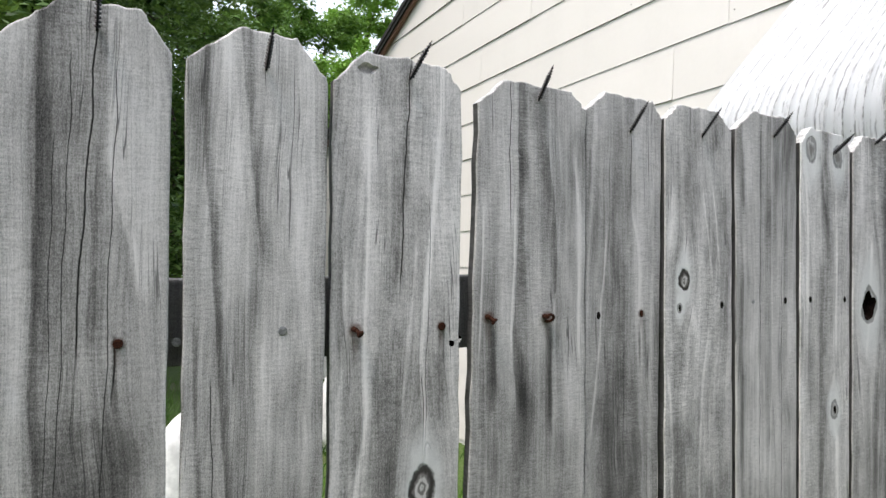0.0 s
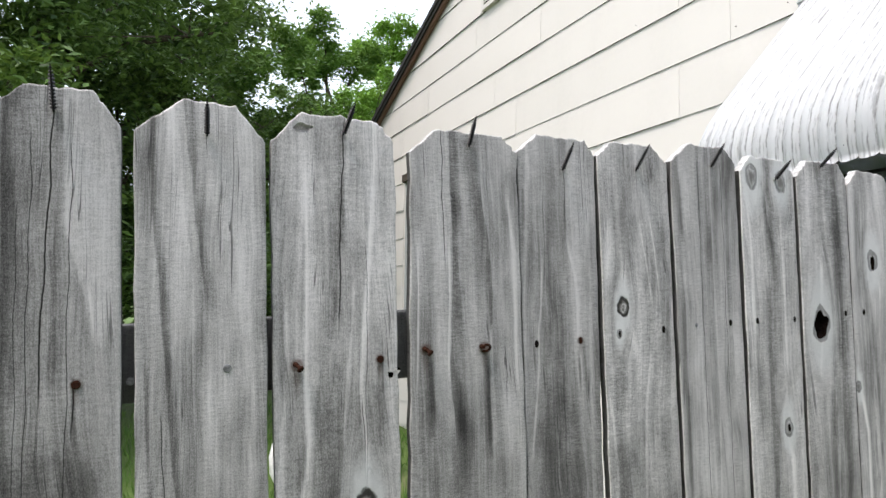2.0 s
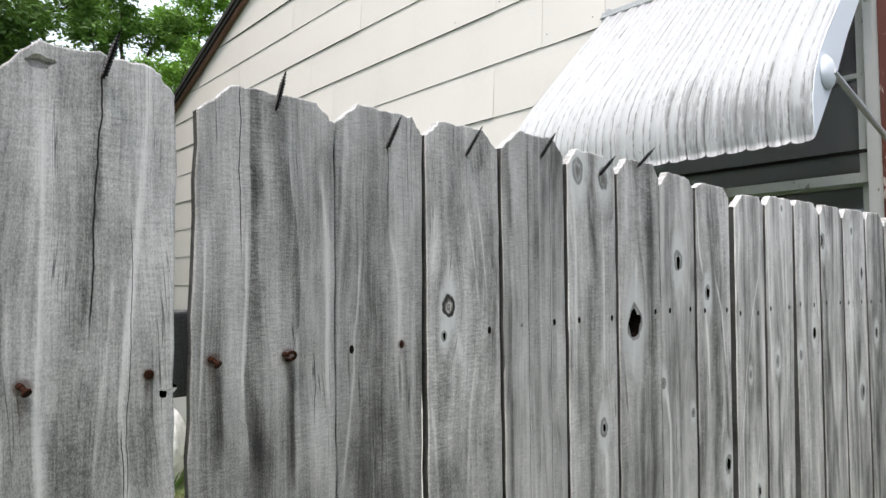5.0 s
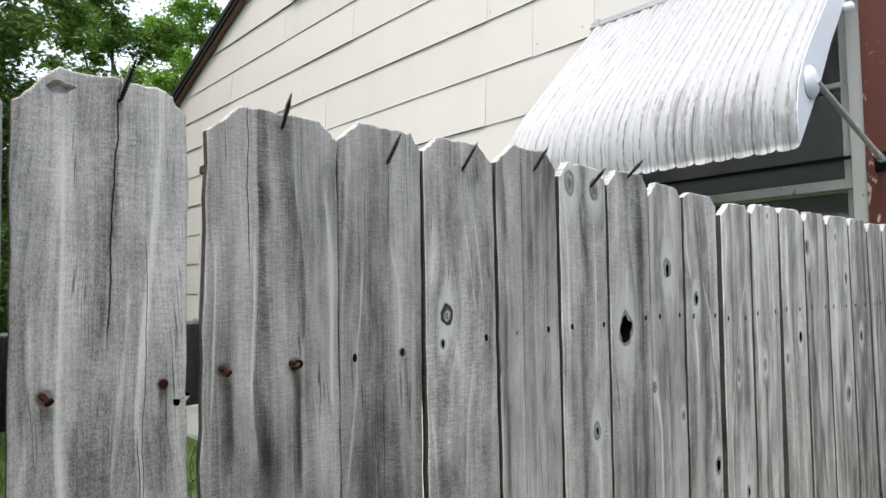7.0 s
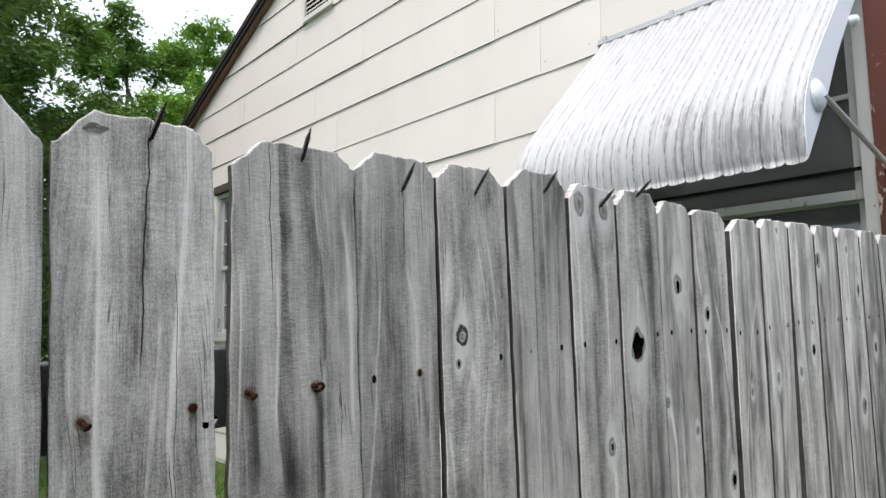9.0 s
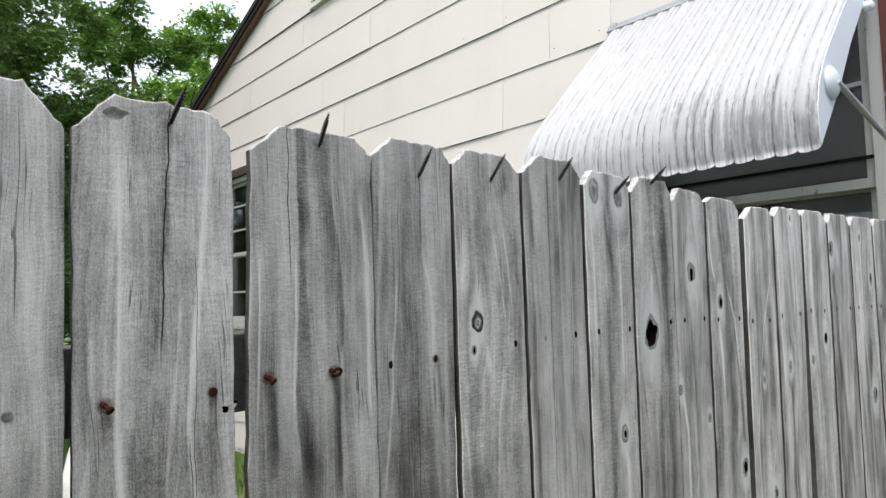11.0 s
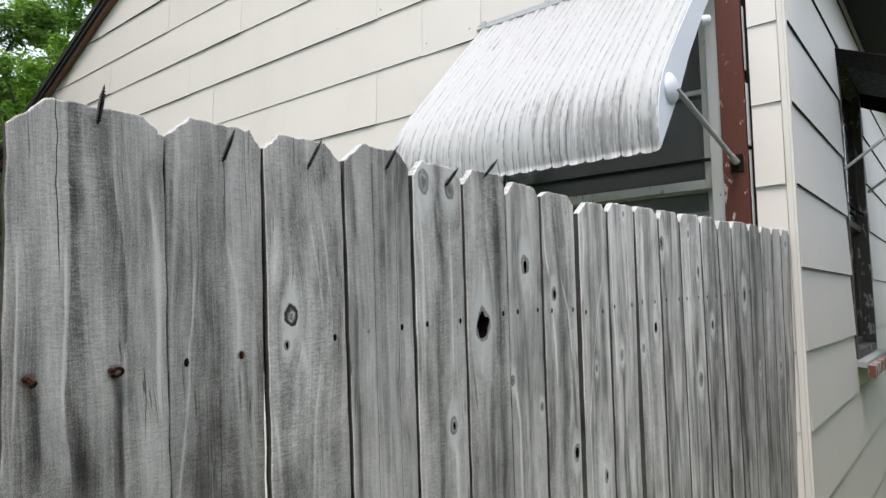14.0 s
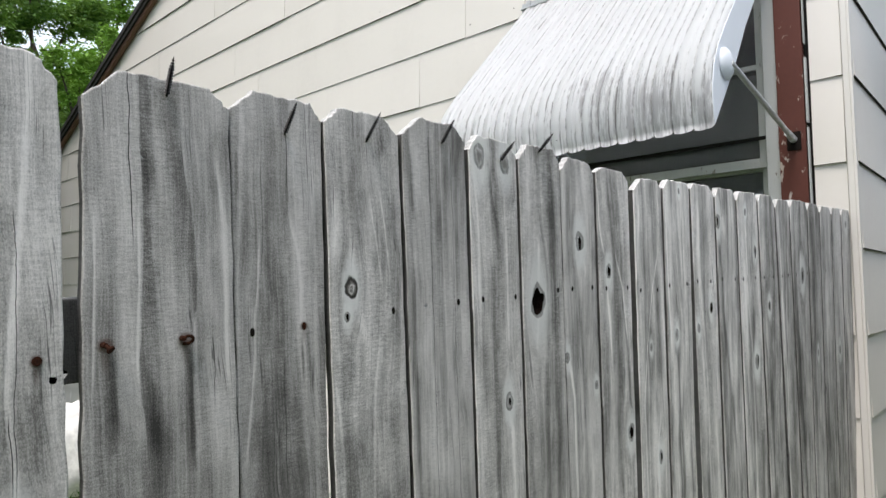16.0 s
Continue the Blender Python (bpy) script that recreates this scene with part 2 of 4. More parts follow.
def simple(name, col, rough=0.6, metal=0.0, vary=0.3, scale=60.0, bump=0.2, spec=0.4):
    n = Nodes(name)
    t = n.noise(n.scaled(scale, scale, scale), 1.0, 4, 0.6)
    n.bump(t, bump, 0.001)
    c = n.mix(n.step(t, 0.3, 0.75), tuple(v * (1 - vary) for v in col), tuple(min(1.0, v * (1 + vary)) for v in col))
    return n.finish(c, rough, metal, spec)


def leaf_material(name, col, col2):
    n = Nodes(name)
    geo = n.tree.nodes.new("ShaderNodeNewGeometry")
    r = geo.outputs["Random Per Island"]
    c = n.mix(r, col, col2)
    n.finish(c, 0.55, 0.0, 0.3)
    tr = n.tree.nodes.new("ShaderNodeBsdfTranslucent")
    n.put(tr.inputs[0], n.mix(0.5, c, (0.16, 0.26, 0.03)))
    mixer = n.tree.nodes.new("ShaderNodeMixShader")
    mixer.inputs[0].default_value = 0.22
    n.tree.links.new(n.bsdf.outputs[0], mixer.inputs[1])
    n.tree.links.new(tr.outputs[0], mixer.inputs[2])
    n.tree.links.new(mixer.outputs[0], n.tree.nodes["Material Output"].inputs[0])
    return n.mat


def glass_material():
    n = Nodes("window_glass")
    n.bsdf.inputs["Transmission Weight"].default_value = 1.0
    n.bsdf.inputs["IOR"].default_value = 1.45
    return n.finish((0.75, 0.80, 0.80), 0.03, 0.0, 0.25)


def grass_ground():
    n = Nodes("lawn")
    a = n.noise(n.scaled(0.6, 0.6, 0.6), 1.0, 4)
    b = n.noise(n.scaled(45, 45, 45), 1.0, 4, 0.7)
    c = n.mix(n.step(b, 0.3, 0.7), (0.045, 0.080, 0.018), (0.11, 0.17, 0.045))
    c = n.mix(n.mul(n.step(a, 0.55, 0.70), 0.40), c, (0.22, 0.18, 0.13))
    n.bump(b, 0.8, 0.02)
    return n.finish(c, 0.9, 0.0, 0.2)


CREAM = (0.695, 0.658, 0.615)
M_SIDING = painted("cream_siding_paint", CREAM, 0.16, 2.2, 0.62)
M_CORNER = painted("cream_trim_paint", (0.665, 0.635, 0.595), 0.22, 5.0, 0.6)
M_BROWN = painted("red_brown_trim_paint", (0.090, 0.024, 0.015), 0.45, 6.0, 0.65, 0.36, (0.42, 0.36, 0.32))
M_WHITE_TRIM = painted("weathered_white_paint", (0.42, 0.43, 0.42), 0.5, 7.0, 0.6, 0.36, (0.20, 0.18, 0.16))
M_AWNING = metal_paint("chalky_white_awning_paint", (0.79, 0.80, 0.805), 0.235, 0.275, 1.33 / 18)
M_AWNING_END = metal_paint("white_end_panel_paint", (0.74, 0.78, 0.83), 0.13)
# Near-black underside of each lap board: the lap's shade put into colour.
M_LAP_EDGE = simple("lap_underside_shade", (0.045, 0.042, 0.038), 0.9, 0, 0.5, 40, spec=0.1)
M_ROOF = simple("dark_roof_shingle", (0.025, 0.023, 0.022), 0.9, 0, 0.4, 90)
M_FASCIA = painted("brown_rake_paint", (0.15, 0.078, 0.050), 0.4, 8.0, 0.6)
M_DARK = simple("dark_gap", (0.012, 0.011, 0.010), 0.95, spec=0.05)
M_OLD_FRAME = painted("bare_dark_window_wood", (0.07, 0.062, 0.055), 0.5, 8.0, 0.8, 0.40, (0.30, 0.29, 0.27))
# Room painted near black, so the unlit interior's darkness is in the colour.
M_ROOM = simple("darkened_room_plaster", (0.05, 0.048, 0.045), 0.9, 0, 0.15, 5)
M_SHADE = painted("grey_green_window_shade", (0.105, 0.108, 0.10), 0.18, 3.0, 0.8)
M_GLASS = glass_material()
M_RUST = simple("rusty_nail", (0.042, 0.015, 0.008), 0.9, 0.0, 0.6, 500, spec=0.15)
M_NAIL_DARK = simple("dark_nail", (0.012, 0.009, 0.008), 0.85, 0.0, 0.4, 500, spec=0.1)
M_NAIL_GREY = simple("galvanised_nail", (0.34, 0.34, 0.34), 0.5, 0.7, 0.3, 400)
M_SCREW = simple("black_screw", (0.016, 0.015, 0.015), 0.45, 0.7, 0.4, 600)
M_GALV = simple("galvanised_rod", (0.50, 0.51, 0.52), 0.5, 0.5, 0.25, 150)
M_BARK = simple("bark", (0.07, 0.055, 0.042), 0.95, 0, 0.5, 25, 0.7)
M_STONE = simple("white_stone", (0.70, 0.69, 0.66), 0.8, 0, 0.18, 14, 0.5)
M_LAWN = grass_ground()
M_BLADES = leaf_material("grass_blade", (0.025, 0.075, 0.010), (0.085, 0.18, 0.025))
M_LEAF_DARK = leaf_material("dark_leaf", (0.016, 0.045, 0.012), (0.125, 0.215, 0.050))
M_LEAF_MID = leaf_material("mid_leaf", (0.040, 0.110, 0.020), (0.165, 0.290, 0.060))
M_LEAF_BRIGHT = leaf_material("bright_leaf", (0.110, 0.25, 0.030), (0.29, 0.48, 0.090))
# Weathered picket sides, darkened further with the gaps' shade in their colour.
M_EDGE = weathered_wood("gap_shaded_picket_edge", 77.0, 0.17)
M_ENDGRAIN = simple("pale_end_grain", (0.50, 0.495, 0.48), 0.9, 0, 0.35, 350, 0.6, 0.2)
M_RAIL = weathered_wood("weathered_rail", 41.0, 0.33)


# ---------------------------------------------------------------- mesh helpers
def mesh_of(name, bm, material):
    bmesh.ops.recalc_face_normals(bm, faces=bm.faces)
    me = bpy.data.meshes.new(name)
    bm.to_mesh(me)
    bm.free()
    me.materials.append(material)
    return me


def part(name, bm, material, parent, label="", place=None):
    ob = new(name, bm if isinstance(bm, bpy.types.Mesh) else mesh_of(name, bm, material))
    ob.parent = parent
    if place is not None:
        ob.matrix_basis = place
    if label:
        tagged(ob, label)
    return ob


def thing(name, place, label, category, group="", kind=""):
    return tagged_at(new(name), place, label, category, group, kind)


def tagged_at(ob, place, label, category, group="", kind=""):
    ob.matrix_basis = place
    return tagged(ob, label, category, group, kind)


def add_box(bm, lo, hi, bevel=0.0):
    lo, hi = Vector(lo), Vector(hi)
    g = bmesh.ops.create_cube(bm, size=1.0, matrix=Matrix.Translation((lo + hi) / 2) @ Matrix.Diagonal((*(hi - lo), 1.0)))
    if bevel:
        edges = list({e for v in g["verts"] for e in v.link_edges})
        bmesh.ops.bevel(bm, geom=edges, offset=bevel, segments=2, affect="EDGES", profile=0.6)
    return bm


def box(lo, hi, bevel=0.0):
    return add_box(bmesh.new(), lo, hi, bevel)


def rod(bm, a, b, r0, r1=None, sides=10):
    a, b = Vector(a), Vector(b)
    d = b - a
    m = Matrix.Translation((a + b) / 2) @ d.to_track_quat("Z", "Y").to_matrix().to_4x4()
    bmesh.ops.create_cone(bm, cap_ends=True, segments=sides, radius1=r0, radius2=r0 if r1 is None else r1, depth=d.length, matrix=m)
    return bm


def turned(profile, sides=12):
    """A solid turned about z from (radius, z) pairs."""
    bm = bmesh.new()
    rings = []
    for r, z in profile:
        rings.append([bm.verts.new((r * math.cos(i * math.tau / sides), r * math.sin(i * math.tau / sides), z)) for i in range(sides)])
    for a, b in zip(rings, rings[1:]):
        for i in range(sides):
            bm.faces.new((a[i], a[(i + 1) % sides], b[(i + 1) % sides], b[i]))
    bm.faces.new(rings[0][::-1])
    bm.faces.new(rings[-1])
    return bm


def prism(outline, lo, hi, axis="x"):
    """A flat outline of (a, b) pairs pushed from lo to hi along the axis."""
    bm = bmesh.new()
    put = {"x": lambda a, b, c: (c, a, b), "y": lambda a, b, c: (a, c, b), "z": lambda a, b, c: (a, b, c)}[axis]
    f = [bm.verts.new(put(a, b, lo)) for a, b in outline]
    k = [bm.verts.new(put(a, b, hi)) for a, b in outline]
    bm.faces.new(f)
    bm.faces.new(k[::-1])
    for i in range(len(f)):
        j = (i + 1) % len(f)
        bm.faces.new((f[i], k[i], k[j], f[j]))
    return bm


# ---------------------------------------------------------------- ground
def ground():
    bm = bmesh.new()
    bmesh.ops.create_grid(bm, x_segments=40, y_segments=40, size=400.0, matrix=Matrix.Translation((0, 0, 0)))
    ob = new("ground", mesh_of("ground", bm, M_LAWN))
    tagged(ob, "green lawn with bare patches behind the fence", "lawn", kind="structure")


ground()


def grass_tufts():
    rng = random.Random(5)
    verts, faces = [], []
    for _ in range(16000):
        x, y = rng.uniform(-2.2, 3.2), rng.uniform(0.9, 9.8)
        if rng.random() < (y - 1.0) / 14.0:
            continue
        h, a, w = rng.uniform(0.05, 0.17), rng.uniform(0, math.tau), rng.uniform(0.002, 0.005)
        dx, dy, lx, ly = w * math.cos(a), w * math.sin(a), rng.uniform(-0.06, 0.06), rng.uniform(-0.06, 0.06)
        i = len(verts)
        verts += [(x - dx, y - dy, 0), (x + dx, y + dy, 0), (x + lx * 0.4 + dx * 0.7, y + ly * 0.4 + dy * 0.7, h * 0.6), (x + lx, y + ly, h)]
        faces += [(i, i + 1, i + 2), (i, i + 2, i + 3)]
    me = bpy.data.meshes.new("grass")
    me.from_pydata(verts, [], faces)
    me.materials.append(M_BLADES)
    tagged(new("grass", me), "tufts of bright green uncut grass", "grass", kind="stuff")


grass_tufts()

# ---------------------------------------------------------------- house: a corner, a gable wall and a side wall
CX, CY = 3.387, 0.4185            # the corner; the gable wall runs along +y, the side wall along +x
WIDE, RIDGE_U, RIDGE_Z, PITCH = 9.7, 4.85, 5.60, 0.40
DEEP = 7.0


def roof_z(u):
    return RIDGE_Z - PITCH * abs(u - RIDGE_U)


COURSES = [0.05, 0.34, 0.69, 1.02, 1.35, 1.706, 2.066, 2.428, 2.793, 3.160, 3.526, 3.888, 4.246, 4.60, 4.96, 5.32, 5.60]
WIN_A = (0.275, 1.60, 1.22, 3.17)      # awning window: u from, u to, z from, z to
WIN_B = (5.62, 7.20, 1.42, 3.15)
WIN_C = (1.56, 2.62, 1.20, 3.12)       # on the side wall
VENT = (4.62, 5.08, 4.655, 5.10)


def cut(spans, lo, hi):
    out = []
    for a, b in spans:
        if hi <= a or lo >= b:
            out.append((a, b))
        else:
            if lo - a > 0.01:
                out.append((a, lo))
            if b - hi > 0.01:
                out.append((hi, b))
    return out


def plank(a0, a1, b0, b1, z0, z1, lap=0.011, lap_end=None):
    """One lap board seen from its front: along a, thick towards -n; the foot stands proud of the head. (a0, a1) foot ends, (b0, b1) head ends."""
    bm = bmesh.new()
    v = [bm.verts.new(c) for c in ((a0, -lap - 0.004, z0), (a1, -(lap if lap_end is None else lap_end) - 0.004, z0), (b1, -0.003, z1 + 0.004), (b0, -0.003, z1 + 0.004),
                                   (a0, -0.001, z0), (a1, -0.001, z0), (b1, 0.0, z1 + 0.004), (b0, 0.0, z1 + 0.004))]
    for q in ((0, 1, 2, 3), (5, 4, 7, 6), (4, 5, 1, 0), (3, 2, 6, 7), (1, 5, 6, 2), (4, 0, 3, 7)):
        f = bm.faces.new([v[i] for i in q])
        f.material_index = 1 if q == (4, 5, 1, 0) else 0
    return bm


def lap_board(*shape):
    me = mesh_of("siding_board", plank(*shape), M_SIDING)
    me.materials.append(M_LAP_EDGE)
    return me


def house():
    rng = random.Random(9)
    h = tagged(new("house"), "single-storey cream house with lap siding and a brown-trimmed gable roof", "house")
    h.matrix_basis = Matrix.Translation((CX, CY, 0))
    # gable frame: local x along the wall (u), -y outwards
    gable = Matrix(((0, 1, 0, 0), (1, 0, 0, 0), (0, 0, 1, 0), (0, 0, 0, 1)))
    # sheathing behind the boards, with the openings left free
    def sheath(spans_of, place, name, length):
        bm = bmesh.new()
        for z0, z1, spans in spans_of:
            for a, b in spans:
                add_box(bm, (a, 0.0, z0), (b, 0.14, z1))
        return part(name, bm, M_CORNER, h, place=place)
    zs = [0.0, WIN_A[2], WIN_B[2], WIN_B[3], WIN_A[3], roof_z(0.0)]
    rows = []
    for z0, z1 in zip(zs, zs[1:]):
        s = [(0.0, WIDE)]
        for w in (WIN_A, WIN_B):
            if w[2] <= z0 + 1e-6 and z1 <= w[3] + 1e-6:
                s = cut(s, w[0], w[1])
        rows.append((z0, z1, s))
    wall = sheath(rows, gable, "wall", WIDE)
    part("gable_peak", prism([(0.0, roof_z(0)), (WIDE, roof_z(0)), (RIDGE_U, RIDGE_Z)], 0.0, 0.14, "y"), M_CORNER, h, place=gable)
    rows = []
    zs = [0.0, WIN_C[2], WIN_C[3], roof_z(0.0)]
    for z0, z1 in zip(zs, zs[1:]):
        s = [(0.14, DEEP)]
        if z0 >= WIN_C[2] - 1e-6 and z1 <= WIN_C[3] + 1e-6:
            s = cut(s, WIN_C[0], WIN_C[1])
        rows.append((z0, z1, s))
    side = sheath(rows, Matrix.Identity(4), "wall", DEEP)
    back = bmesh.new()
    add_box(back, (0.14, WIDE - 0.14, 0), (DEEP, WIDE, roof_z(0)))
    add_box(back, (DEEP, 0, 0), (DEEP + 0.14, WIDE, roof_z(0)))
    part("wall", back, M_CORNER, h)
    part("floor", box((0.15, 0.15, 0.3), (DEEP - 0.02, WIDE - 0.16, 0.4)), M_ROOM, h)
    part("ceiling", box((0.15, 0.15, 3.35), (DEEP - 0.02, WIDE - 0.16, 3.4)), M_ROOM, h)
    # lap boards, eight feet long, with staggered joints
    joint = {10: 2.475, 9: 2.075, 8: 2.49, 11: 1.66, 12: 2.87, 13: 2.2, 7: 1.9, 6: 2.5, 5: 2.1, 4: 2.5}
    for k, (z0, z1) in enumerate(zip(COURSES, COURSES[1:])):
        s = [(0.024, WIDE - 0.03)]
        for w, pad in ((WIN_A, 0.0), (WIN_B, 0.05)):
            if z0 < w[3] and z1 > w[2] + 0.02 and z0 >= w[2] - 0.25:
                s = cut(s, w[0] - (0.129 if w is WIN_A else pad), w[1] + pad + 0.012)
        if z1 > VENT[2] and z0 < VENT[3]:
            s = cut(s, VENT[0], VENT[1])
        j0 = joint.get(k, rng.uniform(1.2, 2.4))
        for a, b in s:
            at = a
            stops = [j0 + i * 2.425 for i in range(-1, 5) if a + 0.35 < j0 + i * 2.425 < b - 0.05] + [b]
            for e in stops:
                lo0, hi0 = at + 0.001, e - 0.001
                lo1, hi1 = lo0, hi0
                if z0 > roof_z(0) - 0.4:
                    left = lambda z: max(0.0, RIDGE_U - (RIDGE_Z - z) / PITCH)
                    right = lambda z: min(WIDE, RIDGE_U + (RIDGE_Z - z) / PITCH)
                    lo0, hi0, lo1, hi1 = max(lo0, left(z0)), min(hi0, right(z0)), max(lo1, left(z1)), min(hi1, right(z1))
                at = e
                if hi0 - lo0 < 0.02:
                    continue
                if hi1 < lo1:
                    lo1 = hi1 = (lo0 + hi0) / 2
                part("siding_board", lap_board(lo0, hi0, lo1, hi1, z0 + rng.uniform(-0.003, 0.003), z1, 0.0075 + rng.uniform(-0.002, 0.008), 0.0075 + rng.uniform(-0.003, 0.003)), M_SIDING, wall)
    for k, (z0, z1) in enumerate(zip(COURSES[:11], COURSES[1:])):
        s = [(0.022, DEEP)]
        if z0 < WIN_C[3] and z1 > WIN_C[2] + 0.02:
            s = cut(s, WIN_C[0] - 0.03, WIN_C[1] + 0.06)
        for a, b in s:
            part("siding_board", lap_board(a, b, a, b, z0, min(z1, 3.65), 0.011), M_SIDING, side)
    # corner board, narrow face to either side
    cb = bmesh.new()
    add_box(cb, (-0.014, -0.012, 0.02), (0.020, -0.001, 3.6), 0.003)
    add_box(cb, (-0.014, -0.001, 0.02), (-0.001, 0.022, 3.6), 0.003)
    part("corner_board", cb, M_CORNER, h)
    # roof: two slabs, rake boards below their edge
    for sgn, u0, u1 in ((-1, -0.35, RIDGE_U), (1, WIDE + 0.35, RIDGE_U)):
        zl = RIDGE_Z - PITCH * abs(u0 - RIDGE_U)
        o = [(u0, zl + 0.02), (u1, RIDGE_Z + 0.02), (u1, RIDGE_Z + 0.085), (u0, zl + 0.085)]
        part("roof", prism(o, -0.105, DEEP + 0.4, "x"), M_ROOF, h)
        o = [(u0, zl - 0.085), (u1, RIDGE_Z - 0.085), (u1, RIDGE_Z + 0.016), (u0, zl + 0.016)]
        part("rake_board", prism(o, -0.065, -0.02, "x"), M_FASCIA, h)
        o = [(u0, zl - 0.035), (u1, RIDGE_Z - 0.035), (u1, RIDGE_Z + 0.017), (u0, zl + 0.017)]
        part("drip_edge", prism(o, -0.090, -0.068, "x"), M_ROOF, h)
    # louvred vent high in the gable
    vent = part("vent", box((VENT[0], -0.02, VENT[2]), (VENT[1], 0.0, VENT[3])), M_DARK, h, "white-framed louvred gable vent", gable)
    fr = bmesh.new()
    for lo, hi in (((VENT[0] - 0.05, VENT[2] - 0.05), (VENT[0], VENT[3] + 0.05)), ((VENT[1], VENT[2] - 0.05), (VENT[1] + 0.05, VENT[3] + 0.05)),
                   ((VENT[0], VENT[2] - 0.05), (VENT[1], VENT[2])), ((VENT[0], VENT[3]), (VENT[1], VENT[3] + 0.05))):
        add_box(fr, (lo[0], -0.045, lo[1]), (hi[0], -0.001, hi[1]))
    part("vent_frame", fr, M_CORNER, vent)
    for i in range(9):
        z = VENT[2] + 0.02 + i * 0.048
        part("slat", prism([(-0.042, z), (-0.022, z + 0.03), (-0.022, z + 0.036), (-0.042, z + 0.006)], VENT[0], VENT[1], "x"), M_CORNER, vent)
    # small nail heads at the joints
    for u, z in ((2.032, 3.231), (1.69, 3.232), (2.876, 3.57), (2.44, 3.58)):
        part("nail", turned([(0.0035, 0), (0.0035, 0.004), (0.002, 0.005)], 8), M_RUST, wall, place=pose(u, -0.012, z, 90, 0, 0))
    return h, gable


HOUSE, GABLE = house()


def window(w, place, label, meeting, muntins_up, muntins_low, name, shade_to=None, wood=None):
    """A sash window set in a wall, in wall coordinates: x along, -y outwards."""
    u0, u1, z0, z1 = w
    wood = wood or M_WHITE_TRIM
    ob = tagged(new(name), label, "window", kind="structure")
    ob.matrix_basis = place
    fr = bmesh.new()
    for lo, hi in (((u0, z0), (u0 + 0.055, z1)), ((u1 - 0.055, z0), (u1, z1)), ((u0 + 0.055, z1 - 0.055), (u1 - 0.055, z1)), ((u0 + 0.055, z0), (u1 - 0.055, z0 + 0.05))):
        add_box(fr, (lo[0], -0.012, lo[1]), (hi[0], 0.12, hi[1]), 0.003)
    part("window_frame", fr, wood, ob, "weathered wooden frame with flaking paint")
    part("window_sill", prism([(-0.060, z0 - 0.045), (0.05, z0 - 0.035), (0.05, z0 - 0.002), (-0.060, z0 - 0.012)], u0 - 0.04, u1 + 0.04, "x"), M_WHITE_TRIM, ob)
    a, b = u0 + 0.055, u1 - 0.055
    for nm, lo, hi, y, cuts in (("upper_sash", meeting, z1 - 0.055, 0.030, muntins_up), ("lower_sash", z0 + 0.05, meeting + 0.03, 0.062, muntins_low)):
        s = bmesh.new()
        for q0, q1 in (((a, lo), (a + 0.04, hi)), ((b - 0.04, lo), (b, hi)), ((a + 0.04, hi - 0.04), (b - 0.04, hi)), ((a + 0.04, lo), (b - 0.04, lo + 0.045))):
            add_box(s, (q0[0], y, q0[1]), (q1[0], y + 0.03, q1[1]), 0.003)
        for z in cuts:
            add_box(s, (a + 0.04, y + 0.003, z - 0.011), (b - 0.04, y + 0.027, z + 0.011), 0.002)
        sash = part(nm, s, wood, ob)
        edges = [lo + 0.045, *cuts, hi - 0.04]
        for p0, p1 in zip(edges, edges[1:]):
            g = part("pane", box((a + 0.04, y + 0.012, p0 + 0.008), (b - 0.04, y + 0.016, p1 - 0.008)), M_GLASS, sash)
            g.visible_shadow = False
    if shade_to:
        sh = bmesh.new()
        add_box(sh, (a + 0.01, 0.105, z0 + 0.05), (b - 0.01, 0.112, shade_to), 0.002)
        part("roller_shade", sh, M_SHADE, ob, "grey-green roller shade drawn behind the glass")
        part("screen_bar", box((a, 0.006, meeting + 0.125), (b, 0.020, meeting + 0.140), 0.002), M_DARK, ob, "dark screen crossbar")
    return ob


AT_HOUSE = Matrix.Translation((CX, CY, 0))
window(WIN_A, AT_HOUSE @ GABLE, "white sash window under the awning beside brown trim", 2.09, (2.56,), (), "window_1", 2.545)
window(WIN_B, AT_HOUSE @ GABLE, "white sash window with small dark panes in the gable wall", 2.22, (2.53, 2.82), (1.80,), "window_2")
window(WIN_C, AT_HOUSE, "old sash window with a peeling sill in the side wall", 2.05, (), (), "window_3", 2.0, M_OLD_FRAME)

# brown casing between the awning window and the corner strip, with pale caulk split from the siding
casing = tagged(new("trim_1"), "dark red-brown window casing with chipped paint and loose caulk", "trim", kind="structure")
casing.matrix_basis = AT_HOUSE @ GABLE
part("casing", box((0.166, -0.030, 1.10), (0.273, 0.0, 3.30), 0.003), M_BROWN, casing)
ck = bmesh.new()
rng = random.Random(3)
z = 1.12
while z < 3.25:
    l = rng.uniform(0.08, 0.40)
    w = rng.uniform(0.003, 0.008)
    o = rng.uniform(0.0, 0.006)
    add_box(ck, (0.1645 - w - o, -0.030, z), (0.1645 - o, -0.006, z + l), 0.001)
    z += l + rng.uniform(0.01, 0.08)
part("caulk", ck, M_WHITE_TRIM, casing, "cracked white caulk strip")
part("shadow_gap", box((0.1455, -0.004, 1.10), (0.1655, 0.001, 3.30)), M_DARK, casing)
lint = tagged(new("trim_2"), "rotten dark wooden drip board above the far window", "trim", kind="structure")
lint.matrix_basis = AT_HOUSE @ GABLE
part("board", box((WIN_B[0] - 0.05, -0.05, WIN_B[3] + 0.005), (WIN_B[1] + 0.05, 0.0, WIN_B[3] + 0.10), 0.004), M_BARK, lint)
